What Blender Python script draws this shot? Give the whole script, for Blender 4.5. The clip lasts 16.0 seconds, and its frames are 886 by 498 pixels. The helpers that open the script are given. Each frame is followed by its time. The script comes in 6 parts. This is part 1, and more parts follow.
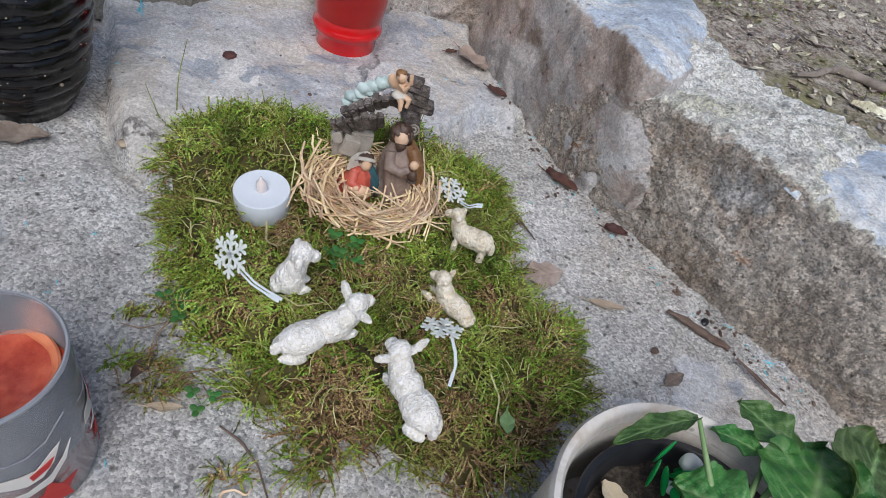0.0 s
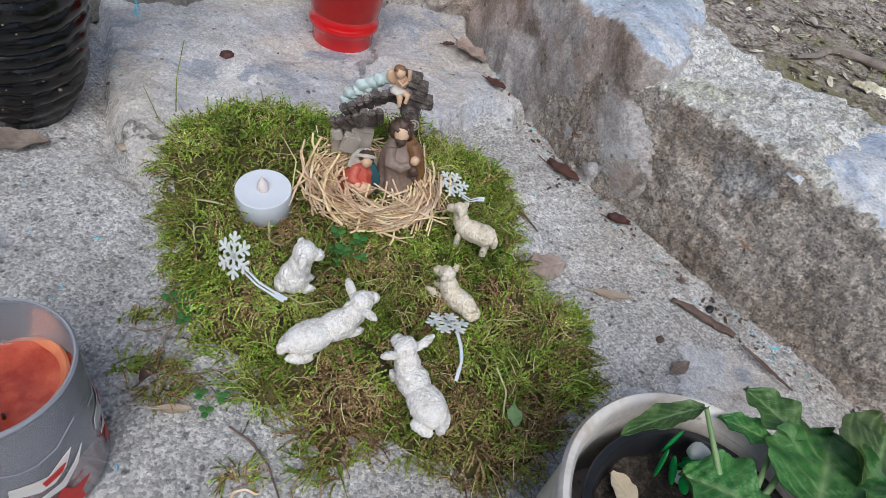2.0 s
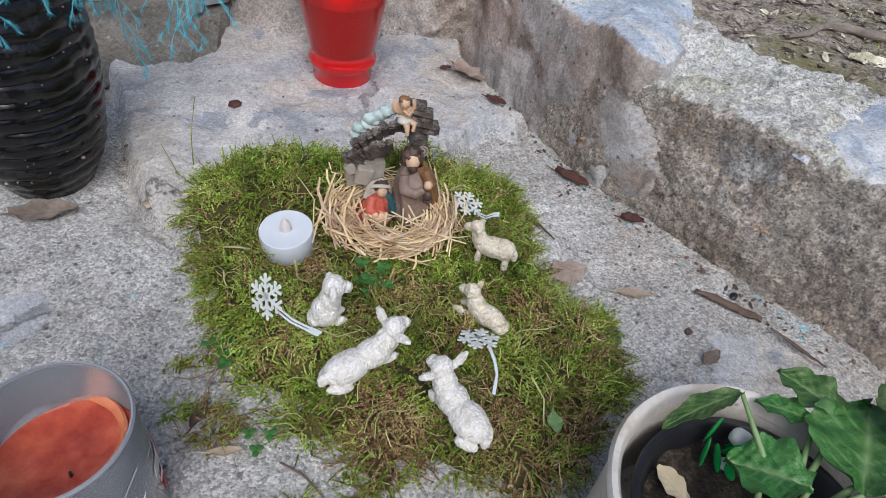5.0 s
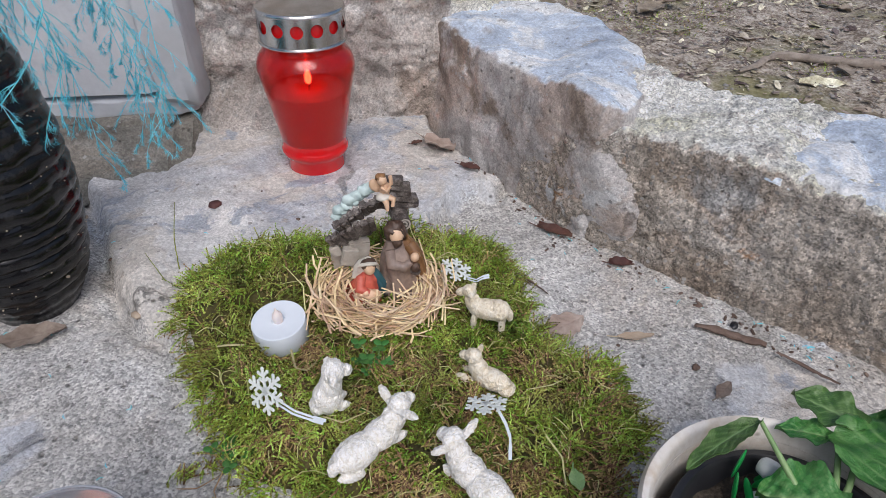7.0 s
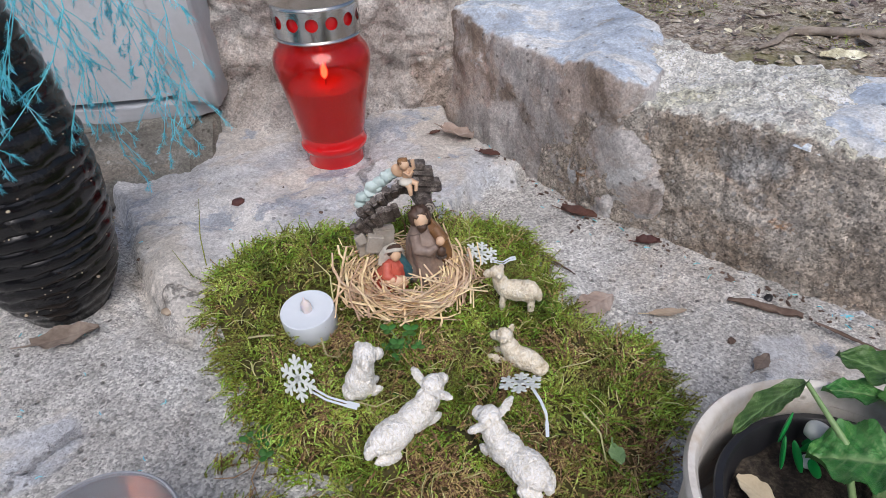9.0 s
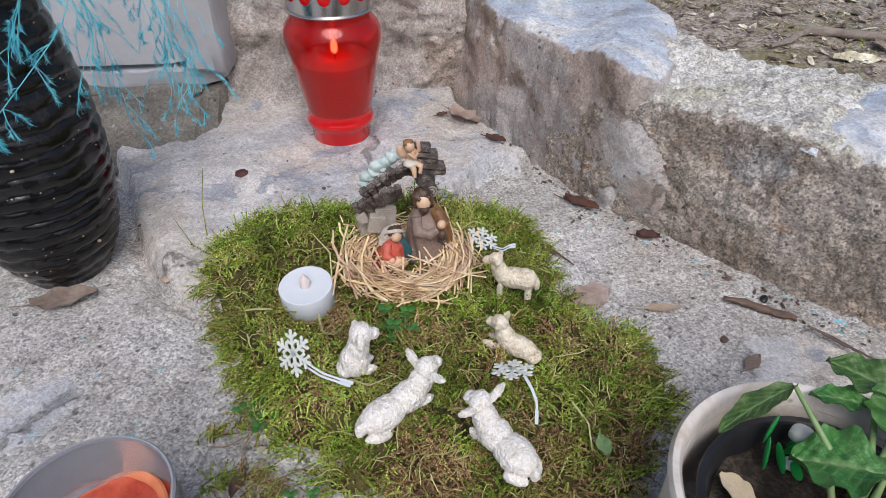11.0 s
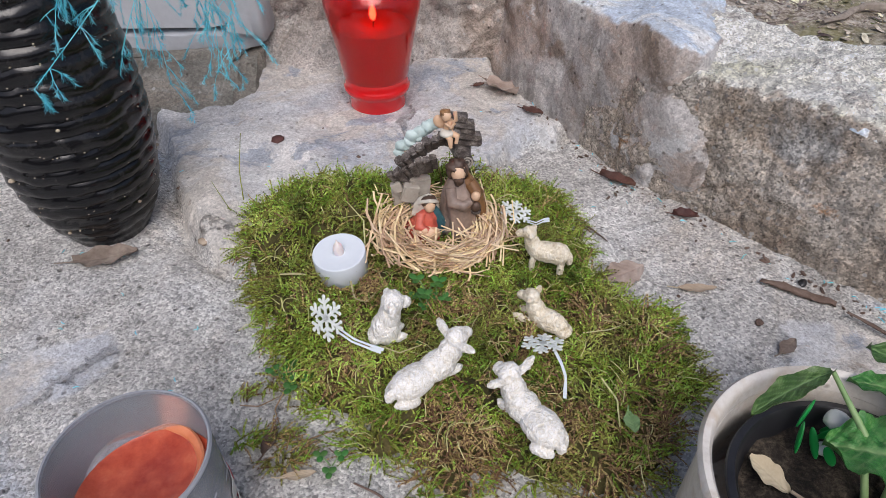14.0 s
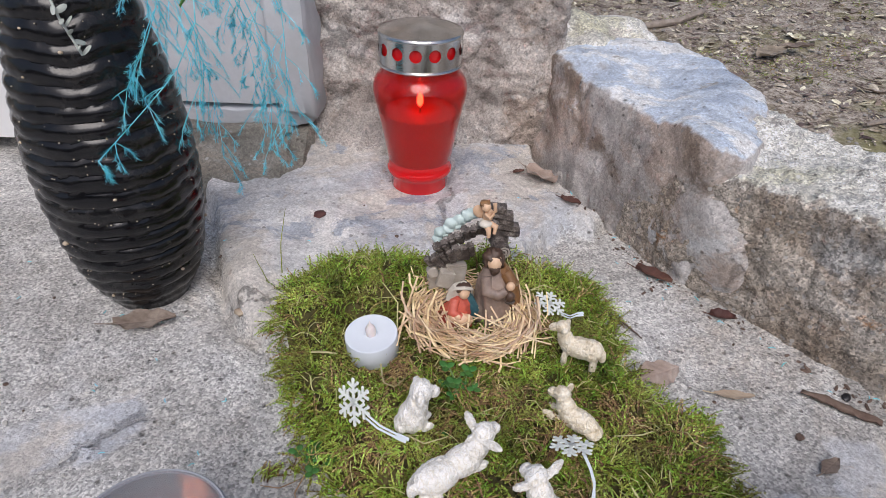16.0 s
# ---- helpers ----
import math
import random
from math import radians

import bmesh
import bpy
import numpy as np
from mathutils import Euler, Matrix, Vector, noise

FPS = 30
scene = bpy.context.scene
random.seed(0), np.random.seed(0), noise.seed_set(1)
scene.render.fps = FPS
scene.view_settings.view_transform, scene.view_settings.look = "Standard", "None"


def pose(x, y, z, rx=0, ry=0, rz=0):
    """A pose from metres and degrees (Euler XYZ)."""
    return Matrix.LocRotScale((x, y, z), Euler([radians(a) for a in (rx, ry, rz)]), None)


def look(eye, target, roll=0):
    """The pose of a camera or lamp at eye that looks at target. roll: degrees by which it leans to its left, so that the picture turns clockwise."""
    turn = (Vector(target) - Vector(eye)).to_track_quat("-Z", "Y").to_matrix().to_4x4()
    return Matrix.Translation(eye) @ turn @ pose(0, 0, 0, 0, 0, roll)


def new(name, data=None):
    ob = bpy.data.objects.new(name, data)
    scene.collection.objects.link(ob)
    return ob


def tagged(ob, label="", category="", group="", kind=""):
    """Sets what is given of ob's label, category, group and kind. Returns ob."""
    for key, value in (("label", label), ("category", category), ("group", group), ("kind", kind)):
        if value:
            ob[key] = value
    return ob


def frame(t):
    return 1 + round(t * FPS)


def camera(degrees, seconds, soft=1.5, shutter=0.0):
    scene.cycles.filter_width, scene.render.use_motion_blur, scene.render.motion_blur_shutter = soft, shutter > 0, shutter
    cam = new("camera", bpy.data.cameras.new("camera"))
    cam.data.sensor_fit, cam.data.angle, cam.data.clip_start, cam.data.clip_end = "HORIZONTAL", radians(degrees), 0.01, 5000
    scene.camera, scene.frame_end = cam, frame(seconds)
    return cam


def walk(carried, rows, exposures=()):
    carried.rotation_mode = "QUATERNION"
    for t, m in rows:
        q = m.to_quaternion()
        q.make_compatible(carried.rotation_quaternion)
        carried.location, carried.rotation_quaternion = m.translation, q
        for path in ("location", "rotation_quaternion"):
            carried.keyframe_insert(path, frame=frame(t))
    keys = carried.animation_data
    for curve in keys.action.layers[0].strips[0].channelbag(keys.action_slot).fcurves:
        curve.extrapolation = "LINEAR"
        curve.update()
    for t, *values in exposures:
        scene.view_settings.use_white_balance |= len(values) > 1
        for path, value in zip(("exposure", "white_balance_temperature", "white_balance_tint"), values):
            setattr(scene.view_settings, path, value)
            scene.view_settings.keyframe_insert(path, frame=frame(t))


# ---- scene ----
cam = camera(70.40, 16.0, soft=0.55)
PATH = [
    (0, (0.0109, 0.0156, 0.3366), (0.1410, 0.7246, -0.3565), 18.83),
    (0.5, (0.0111, 0.0161, 0.3375), (0.1435, 0.7180, -0.3624), 18.62),
    (1, (0.0109, 0.0157, 0.3379), (0.1412, 0.7118, -0.3681), 18.17),
    (1.5, (0.0097, 0.0152, 0.3390), (0.1332, 0.7109, -0.3687), 17.33),
    (2, (0.0103, 0.0171, 0.3384), (0.1385, 0.7161, -0.3651), 17.28),
    (2.5, (0.0119, 0.0203, 0.3394), (0.1454, 0.7239, -0.3586), 16.88),
    (3, (0.0129, 0.0211, 0.3382), (0.1555, 0.7297, -0.3528), 17.73),
    (3.5, (0.0095, 0.0171, 0.3422), (0.1469, 0.7375, -0.3376), 17.51),
    (4, (0.0061, 0.0145, 0.3447), (0.1145, 0.7305, -0.3449), 13.70),
    (6.5, (0.0037, 0.0058, 0.3474), (0.1261, 0.7659, -0.2909), 4.16),
    (7, (0.0050, 0.0089, 0.3447), (0.1206, 0.8002, -0.2557), 1.39),
    (7.5, (0.0048, 0.0118, 0.3437), (0.0983, 0.8369, -0.2135), -0.74),
    (8, (0.0038, 0.0076, 0.3402), (0.0986, 0.8376, -0.2096), -1.47),
    (8.5, (0.0008, 0.0038, 0.3352), (0.0959, 0.8139, -0.2433), -1.98),
    (9, (-0.0006, 0.0042, 0.3323), (0.0855, 0.8009, -0.2659), -2.45),
    (11.5, (-0.0016, 0.0045, 0.3368), (0.0778, 0.7816, -0.2875), 1.57),
    (12, (-0.0021, 0.0051, 0.3378), (0.0712, 0.7827, -0.2867), 2.03),
    (12.5, (-0.0025, 0.0050, 0.3373), (0.0587, 0.7805, -0.2911), 1.39),
    (13, (-0.0035, 0.0040, 0.3345), (0.0494, 0.7631, -0.3144), 1.00),
    (13.5, (-0.0032, 0.0037, 0.3339), (0.0442, 0.7577, -0.3212), 0.56),
    (14, (-0.0043, 0.0039, 0.3341), (0.0332, 0.7573, -0.3223), 0.61),
    (14.5, (-0.0053, 0.0051, 0.3354), (0.0224, 0.7645, -0.3145), 0.63),
    (15, (-0.0063, 0.0100, 0.3405), (0.0092, 0.7973, -0.2759), 1.52),
    (15.5, (-0.0073, 0.0109, 0.3457), (-0.0064, 0.8303, -0.2275), 1.98),
    (16, (-0.0077, 0.0103, 0.3463), (-0.0193, 0.8304, -0.2257), 2.06),
]
walk(cam, [(t, look(eye, target, roll)) for t, eye, target, roll in PATH],
     [(0, -0.22, 5950, 9), (4, -0.22, 5950, 9), (7.5, -0.14, 6130, 12), (16, -0.10, 6220, 13)])

# ---- world and light: a dull, soft daylight ----
SUN_UP, SUN_TURN = radians(52), radians(177)
world = bpy.data.worlds.new("sky")
scene.world = world
world.use_nodes = True
wn = world.node_tree
sky = wn.nodes.new("ShaderNodeTexSky")
sky.sky_type, sky.sun_disc, sky.sun_elevation, sky.sun_rotation = "NISHITA", False, SUN_UP, SUN_TURN
sky.air_density, sky.dust_density, sky.ozone_density = 1.0, 4.0, 1.0
wn.links.new(sky.outputs[0], wn.nodes["Background"].inputs[0])
wn.nodes["Background"].inputs[1].default_value = 0.115
sun = new("sun", bpy.data.lights.new("sun", "SUN"))
sun.data.energy, sun.data.angle, sun.data.color = 1.9, radians(40), (1.0, 0.97, 0.93)
sun.rotation_euler = (radians(90) - SUN_UP, 0, radians(180) - SUN_TURN)

# ---- materials ----
def surf(name, cols, scale=40.0, rough=0.8, bump=0.3, grain=400.0, metal=0.0, island=0.0, coat=0.0, stain=None, stain_scale=12.0, per_object=0.0, depth=0.002, space="Object", speck=0.35, pores=0.0, relief=0.12, coarse=1.0, cracks=0.0):
    """A procedural surface: a colour ramp over coarse noise, speckled by fine grain, with relief, stains and slight variation by piece."""
    m = bpy.data.materials.new(name)
    m.use_nodes = True
    nt = m.node_tree
    b = nt.nodes["Principled BSDF"]
    tc = nt.nodes.new("ShaderNodeTexCoord")
    n1 = nt.nodes.new("ShaderNodeTexNoise")
    n1.inputs["Scale"].default_value, n1.inputs["Detail"].default_value, n1.inputs["Roughness"].default_value = scale, 6, 0.62
    n2 = nt.nodes.new("ShaderNodeTexNoise")
    n2.inputs["Scale"].default_value, n2.inputs["Detail"].default_value, n2.inputs["Roughness"].default_value = grain, 5, 0.72
    for n in (n1, n2):
        nt.links.new(tc.outputs[space], n.inputs["Vector"])
    mix = nt.nodes.new("ShaderNodeMath")
    mix.operation = "MULTIPLY_ADD"
    mix.inputs[1].default_value, mix.inputs[2].default_value = speck, -0.5 * speck
    nt.links.new(n2.outputs[0], mix.inputs[0])
    add = nt.nodes.new("ShaderNodeMath")
    add.operation = "ADD"
    cm = nt.nodes.new("ShaderNodeMath")
    cm.operation = "MULTIPLY_ADD"
    cm.inputs[1].default_value, cm.inputs[2].default_value = coarse, 0.5 - 0.5 * coarse
    nt.links.new(n1.outputs[0], cm.inputs[0])
    nt.links.new(cm.outputs[0], add.inputs[0])
    nt.links.new(mix.outputs[0], add.inputs[1])
    ramp = nt.nodes.new("ShaderNodeValToRGB")
    el = ramp.color_ramp.elements
    while len(el) < len(cols):
        el.new(0.5)
    for k, c in enumerate(cols):
        el[k].position = 0.3 + 0.4 * k / max(1, len(cols) - 1)
        el[k].color = (*c, 1)
    nt.links.new(add.outputs[0], ramp.inputs[0])
    col = ramp.outputs[0]
    if stain:
        n3 = nt.nodes.new("ShaderNodeTexNoise")
        n3.inputs["Scale"].default_value, n3.inputs["Detail"].default_value, n3.inputs["Roughness"].default_value = stain_scale, 5, 0.65
        nt.links.new(tc.outputs[space], n3.inputs["Vector"])
        sr = nt.nodes.new("ShaderNodeValToRGB")
        sr.color_ramp.elements[0].position, sr.color_ramp.elements[1].position = 0.5, 0.66
        sr.color_ramp.elements[1].color = (0.8, 0.8, 0.8, 1)
        nt.links.new(n3.outputs[0], sr.inputs[0])
        mx = nt.nodes.new("ShaderNodeMix")
        mx.data_type = "RGBA"
        mx.inputs[7].default_value = (*stain, 1)
        nt.links.new(sr.outputs[0], mx.inputs[0])
        nt.links.new(col, mx.inputs[6])
        col = mx.outputs[2]
    if pores:
        vo = nt.nodes.new("ShaderNodeTexVoronoi")
        vo.inputs["Scale"].default_value, vo.inputs["Randomness"].default_value = pores, 1.0
        nt.links.new(tc.outputs[space], vo.inputs["Vector"])
        pr = nt.nodes.new("ShaderNodeValToRGB")
        pr.color_ramp.elements[0].position, pr.color_ramp.elements[1].position = 0.05, 0.17
        pr.color_ramp.elements[0].color, pr.color_ramp.elements[1].color = (0.38, 0.35, 0.32, 1), (1, 1, 1, 1)
        nt.links.new(vo.outputs["Distance"], pr.inputs[0])
        mp = nt.nodes.new("ShaderNodeMix")
        mp.data_type, mp.blend_type = "RGBA", "MULTIPLY"
        mp.inputs[0].default_value = 1.0
        nt.links.new(col, mp.inputs[6])
        nt.links.new(pr.outputs[0], mp.inputs[7])
        col = mp.outputs[2]
    if cracks:
        wob = nt.nodes.new("ShaderNodeVectorMath")
        wob.operation = "MULTIPLY_ADD"
        wob.inputs[1].default_value = (0.9 / cracks,) * 3
        nt.links.new(n1.outputs["Color"], wob.inputs[0])
        nt.links.new(tc.outputs[space], wob.inputs[2])
        ve = nt.nodes.new("ShaderNodeTexVoronoi")
        ve.feature = "DISTANCE_TO_EDGE"
        ve.inputs["Scale"].default_value = cracks
        nt.links.new(wob.outputs[0], ve.inputs["Vector"])
        cr = nt.nodes.new("ShaderNodeValToRGB")
        cr.color_ramp.elements[0].position, cr.color_ramp.elements[1].position = 0.004, 0.030
        cr.color_ramp.elements[0].color = (0.30, 0.27, 0.24, 1)
        nt.links.new(ve.outputs["Distance"], cr.inputs[0])
        nm = nt.nodes.new("ShaderNodeTexNoise")
        nm.inputs["Scale"].default_value, nm.inputs["Detail"].default_value = cracks * 0.9, 2
        nt.links.new(tc.outputs[space], nm.inputs["Vector"])
        mr = nt.nodes.new("ShaderNodeValToRGB")
        mr.color_ramp.elements[0].position, mr.color_ramp.elements[1].position = 0.48, 0.62
        nt.links.new(nm.outputs[0], mr.inputs[0])
        mk = nt.nodes.new("ShaderNodeMix")
        mk.data_type, mk.blend_type = "RGBA", "MULTIPLY"
        nt.links.new(mr.outputs[0], mk.inputs[0])
        nt.links.new(col, mk.inputs[6])
        nt.links.new(cr.outputs[0], mk.inputs[7])
        col = mk.outputs[2]
    if island or per_object:
        src = nt.nodes.new("ShaderNodeNewGeometry").outputs["Random Per Island"] if island else nt.nodes.new("ShaderNodeObjectInfo").outputs["Random"]
        amt = island or per_object
        hsv = nt.nodes.new("ShaderNodeHueSaturation")
        for key, a, c in (("Value", amt, 1 - amt / 2), ("Hue", amt * 0.08, 0.5 - amt * 0.04)):
            ma = nt.nodes.new("ShaderNodeMath")
            ma.operation = "MULTIPLY_ADD"
            ma.inputs[1].default_value, ma.inputs[2].default_value = a, c
            nt.links.new(src, ma.inputs[0])
            nt.links.new(ma.outputs[0], hsv.inputs[key])
        nt.links.new(col, hsv.inputs["Color"])
        col = hsv.outputs[0]
    nt.links.new(col, b.inputs["Base Color"])
    b.inputs["Roughness"].default_value, b.inputs["Metallic"].default_value = rough, metal
    b.inputs["Coat Weight"].default_value = coat
    if bump:
        bp = nt.nodes.new("ShaderNodeBump")
        bp.inputs["Strength"].default_value, bp.inputs["Distance"].default_value = bump, depth
        hm = nt.nodes.new("ShaderNodeMath")
        hm.operation = "MULTIPLY_ADD"
        hm.inputs[1].default_value = relief
        nt.links.new(n2.outputs[0], hm.inputs[0])
        nt.links.new(n1.outputs[0], hm.inputs[2])
        nt.links.new(hm.outputs[0], bp.inputs["Height"])
        nt.links.new(bp.outputs[0], b.inputs["Normal"])
    return m


def stone(name, tones, big=7.0, mid=45.0, grain=640.0, chips=190.0, rough=0.92, depth=0.0016, grit=0.7, blotch=1.5, chip_share=0.12, chip_tones=((0.16, 0.15, 0.15), (0.62, 0.60, 0.57)), pits=105.0, pit_share=0.3, stains=(), cracks=0.0, lumps=0.25):
    """Stone or mortar: broad tones, blotches, sand grains each of its own shade, embedded chips, pits, stains and cracks, all with relief."""
    m = bpy.data.materials.new(name)
    m.use_nodes = True
    nt = m.node_tree
    b = nt.nodes["Principled BSDF"]
    tc = nt.nodes.new("ShaderNodeTexCoord").outputs["Object"]

    def grainy(scale, detail=5, r=0.6, distort=0.0):
        n = nt.nodes.new("ShaderNodeTexNoise")
        for key, v in (("Scale", scale), ("Detail", detail), ("Roughness", r), ("Distortion", distort)):
            n.inputs[key].default_value = v
        nt.links.new(tc, n.inputs["Vector"])
        return n

    def cells(scale, vec=None, feature="F1"):
        n = nt.nodes.new("ShaderNodeTexVoronoi")
        n.feature = feature
        n.inputs["Scale"].default_value = scale
        nt.links.new(vec or tc, n.inputs["Vector"])
        return n

    def calc(op, a, c, d=None):
        n = nt.nodes.new("ShaderNodeMath")
        n.operation = op
        for i, v in enumerate((a, c, d)):
            if v is None:
                continue
            if isinstance(v, (int, float)):
                n.inputs[i].default_value = v
            else:
                nt.links.new(v, n.inputs[i])
        return n.outputs[0]

    def ramp(src, stops):
        n = nt.nodes.new("ShaderNodeValToRGB")
        e = n.color_ramp.elements
        while len(e) < len(stops):
            e.new(0.5)
        for i, (p, c) in enumerate(stops):
            e[i].position, e[i].color = p, (*c, 1) if isinstance(c, tuple) else (c, c, c, 1)
        nt.links.new(src, n.inputs[0])
        return n.outputs[0]

    def blend(fac, a, c, kind="MIX"):
        n = nt.nodes.new("ShaderNodeMix")
        n.data_type, n.blend_type = "RGBA", kind
        for i, v in ((0, fac), (6, a), (7, c)):
            if isinstance(v, (int, float)):
                n.inputs[i].default_value = v
            elif isinstance(v, tuple):
                n.inputs[i].default_value = (*v, 1)
            else:
                nt.links.new(v, n.inputs[i])
        return n.outputs[2]

    def split(colour):
        n = nt.nodes.new("ShaderNodeSeparateColor")
        nt.links.new(colour, n.inputs[0])
        return n.outputs

    nb, nm, nf = grainy(big, 6, 0.62, 0.7), grainy(mid, 8, 0.68, 0.3), grainy(260, 7, 0.75)
    col = ramp(nb.outputs[0], [(0.34 + 0.32 * k / (len(tones) - 1), t) for k, t in enumerate(tones)])
    for tint, sc, lo, hi in stains:
        st = grainy(sc, 7, 0.66, 0.5)
        col = blend(ramp(st.outputs[0], [(lo, 0.0), (hi, 0.85)]), col, tint)
    col = blend(1.0, col, calc("MULTIPLY_ADD", nm.outputs[0], blotch, 1 - 0.5 * blotch), "MULTIPLY")
    col = blend(1.0, col, calc("MULTIPLY_ADD", nf.outputs[0], 1.3, 0.35), "MULTIPLY")
    warp = nt.nodes.new("ShaderNodeVectorMath")
    warp.operation = "MULTIPLY_ADD"
    warp.inputs[1].default_value = (0.0022, 0.0022, 0.0022)
    nt.links.new(nf.outputs["Color"], warp.inputs[0])
    nt.links.new(tc, warp.inputs[2])
    g = cells(grain)
    col = blend(1.0, col, calc("MULTIPLY_ADD", split(g.outputs["Color"])[0], grit, 1 - 0.5 * grit), "MULTIPLY")
    c = cells(chips, warp.outputs[0])
    cs = split(c.outputs["Color"])
    near = calc("LESS_THAN", c.outputs["Distance"], 0.36)
    pick = calc("MULTIPLY", calc("LESS_THAN", cs[0], chip_share), near)
    col = blend(calc("MULTIPLY", pick, 0.75), col, blend(cs[1], chip_tones[0], chip_tones[1]))
    p = cells(pits, warp.outputs[0])
    hole = calc("MULTIPLY", calc("LESS_THAN", split(p.outputs["Color"])[1], pit_share), ramp(p.outputs["Distance"], [(0.08, 1.0), (0.22, 0.0)]))
    col = blend(calc("MULTIPLY", hole, 0.75), col, blend(1.0, col, (0.32, 0.29, 0.27), "MULTIPLY"))
    high = calc("ADD", calc("MULTIPLY_ADD", nf.outputs[0], 0.45, nm.outputs[0]), calc("MULTIPLY", g.outputs["Distance"], -0.12))
    lump = cells(150, warp.outputs[0], "SMOOTH_F1")
    high = calc("MULTIPLY_ADD", lump.outputs["Distance"], -lumps, high)
    high = calc("MULTIPLY_ADD", hole, -0.45, high)
    if cracks:
        w2 = nt.nodes.new("ShaderNodeVectorMath")
        w2.operation = "MULTIPLY_ADD"
        w2.inputs[1].default_value = (0.22 / cracks,) * 3
        nt.links.new(nm.outputs["Color"], w2.inputs[0])
        nt.links.new(tc, w2.inputs[2])
        e = cells(cracks, w2.outputs[0], "DISTANCE_TO_EDGE")
        gap = calc("MULTIPLY", ramp(e.outputs["Distance"], [(0.003, 1.0), (0.012, 0.0)]), ramp(grainy(cracks * 0.8, 2).outputs[0], [(0.47, 0.0), (0.58, 1.0)]))
        col = blend(calc("MULTIPLY", gap, 0.6), col, (0.13, 0.11, 0.095))
        high = calc("MULTIPLY_ADD", gap, -0.7, high)
    nt.links.new(col, b.inputs["Base Color"])
    b.inputs["Roughness"].default_value = rough
    bp = nt.nodes.new("ShaderNodeBump")
    bp.inputs["Strength"].default_value, bp.inputs["Distance"].default_value = 1.0, depth
    nt.links.new(high, bp.inputs["Height"])
    nt.links.new(bp.outputs[0], b.inputs["Normal"])
    return m


def masked(name, a, b, attribute):
    """Two surfaces laid side by side: where the mesh's own attribute is 1, the second."""
    m = bpy.data.materials.new(name)
    m.use_nodes = True
    nt = m.node_tree
    out = nt.nodes["Material Output"]
    nt.nodes.remove(nt.nodes["Principled BSDF"])
    ends = []
    for src in (a, b):
        made = {}
        for n in src.node_tree.nodes:
            if n.bl_idname == "ShaderNodeOutputMaterial":
                continue
            k = nt.nodes.new(n.bl_idname)
            made[n] = k
            if "operation" in n.bl_rna.properties:
                k.operation = n.operation
            if "data_type" in n.bl_rna.properties:
                k.data_type = n.data_type
            if n.bl_idname == "ShaderNodeTexVoronoi":
                k.feature = n.feature
            if n.bl_idname == "ShaderNodeMix":
                k.blend_type = n.blend_type
            if n.bl_idname == "ShaderNodeValToRGB":
                e = k.color_ramp.elements
                while len(e) < len(n.color_ramp.elements):
                    e.new(0.5)
                for i, s in enumerate(n.color_ramp.elements):
                    e[i].position, e[i].color = s.position, s.color
            for i, s in enumerate(n.inputs):
                if "default_value" in s.bl_rna.properties:
                    k.inputs[i].default_value = s.default_value
        for l in src.node_tree.links:
            if l.to_node in made and l.from_node in made:
                o = list(l.from_node.outputs).index(l.from_socket)
                i = list(l.to_node.inputs).index(l.to_socket)
                nt.links.new(made[l.from_node].outputs[o], made[l.to_node].inputs[i])
        ends.append(made[src.node_tree.nodes["Principled BSDF"]])
    at = nt.nodes.new("ShaderNodeAttribute")
    at.attribute_name = attribute
    mx = nt.nodes.new("ShaderNodeMixShader")
    nt.links.new(at.outputs["Fac"], mx.inputs[0])
    nt.links.new(ends[0].outputs[0], mx.inputs[1])
    nt.links.new(ends[1].outputs[0], mx.inputs[2])
    nt.links.new(mx.outputs[0], out.inputs[0])
    return m


def plain(name, col, rough=0.5, metal=0.0, coat=0.0, transmission=0.0, ior=1.45, sss=0.0, emit=None, power=0.0):
    m = bpy.data.materials.new(name)
    m.use_nodes = True
    b = m.node_tree.nodes["Principled BSDF"]
    b.inputs["Base Color"].default_value = (*col, 1)
    b.inputs["Roughness"].default_value, b.inputs["Metallic"].default_value = rough, metal
    b.inputs["Coat Weight"].default_value = coat
    b.inputs["Transmission Weight"].default_value, b.inputs["IOR"].default_value = transmission, ior
    b.inputs["Subsurface Weight"].default_value = sss
    b.inputs["Subsurface Radius"].default_value = (0.004, 0.003, 0.002)
    b.inputs["Subsurface Scale"].default_value = 1.0
    if emit:
        b.inputs["Emission Color"].default_value = (*emit, 1)
        b.inputs["Emission Strength"].default_value = power
    return m


M_CONC = stone("concrete_floor", [(0.42, 0.405, 0.38), (0.56, 0.545, 0.52), (0.64, 0.63, 0.615)], 8, 34, chips=200, stains=[((0.45, 0.40, 0.345), 6, 0.51, 0.63), ((0.48, 0.505, 0.545), 5, 0.54, 0.61), ((0.31, 0.285, 0.26), 17, 0.62, 0.70)], depth=0.0050, grit=0.85, chip_share=0.2, pits=105, pit_share=0.4, blotch=1.2)
M_SLAB = stone("slate_slab", [(0.40, 0.425, 0.475), (0.57, 0.57, 0.575), (0.70, 0.68, 0.66)], 6, 22, rough=0.8, stains=[((0.58, 0.54, 0.49), 9, 0.48, 0.54), ((0.34, 0.37, 0.43), 12, 0.57, 0.61), ((0.40, 0.345, 0.29), 20, 0.62, 0.68)], depth=0.0034, grit=0.35, chip_share=0.06, pit_share=0.14, blotch=1.0, cracks=4, lumps=0.15)
M_FLOOR = masked("terrace_floor", M_CONC, M_SLAB, "slab")
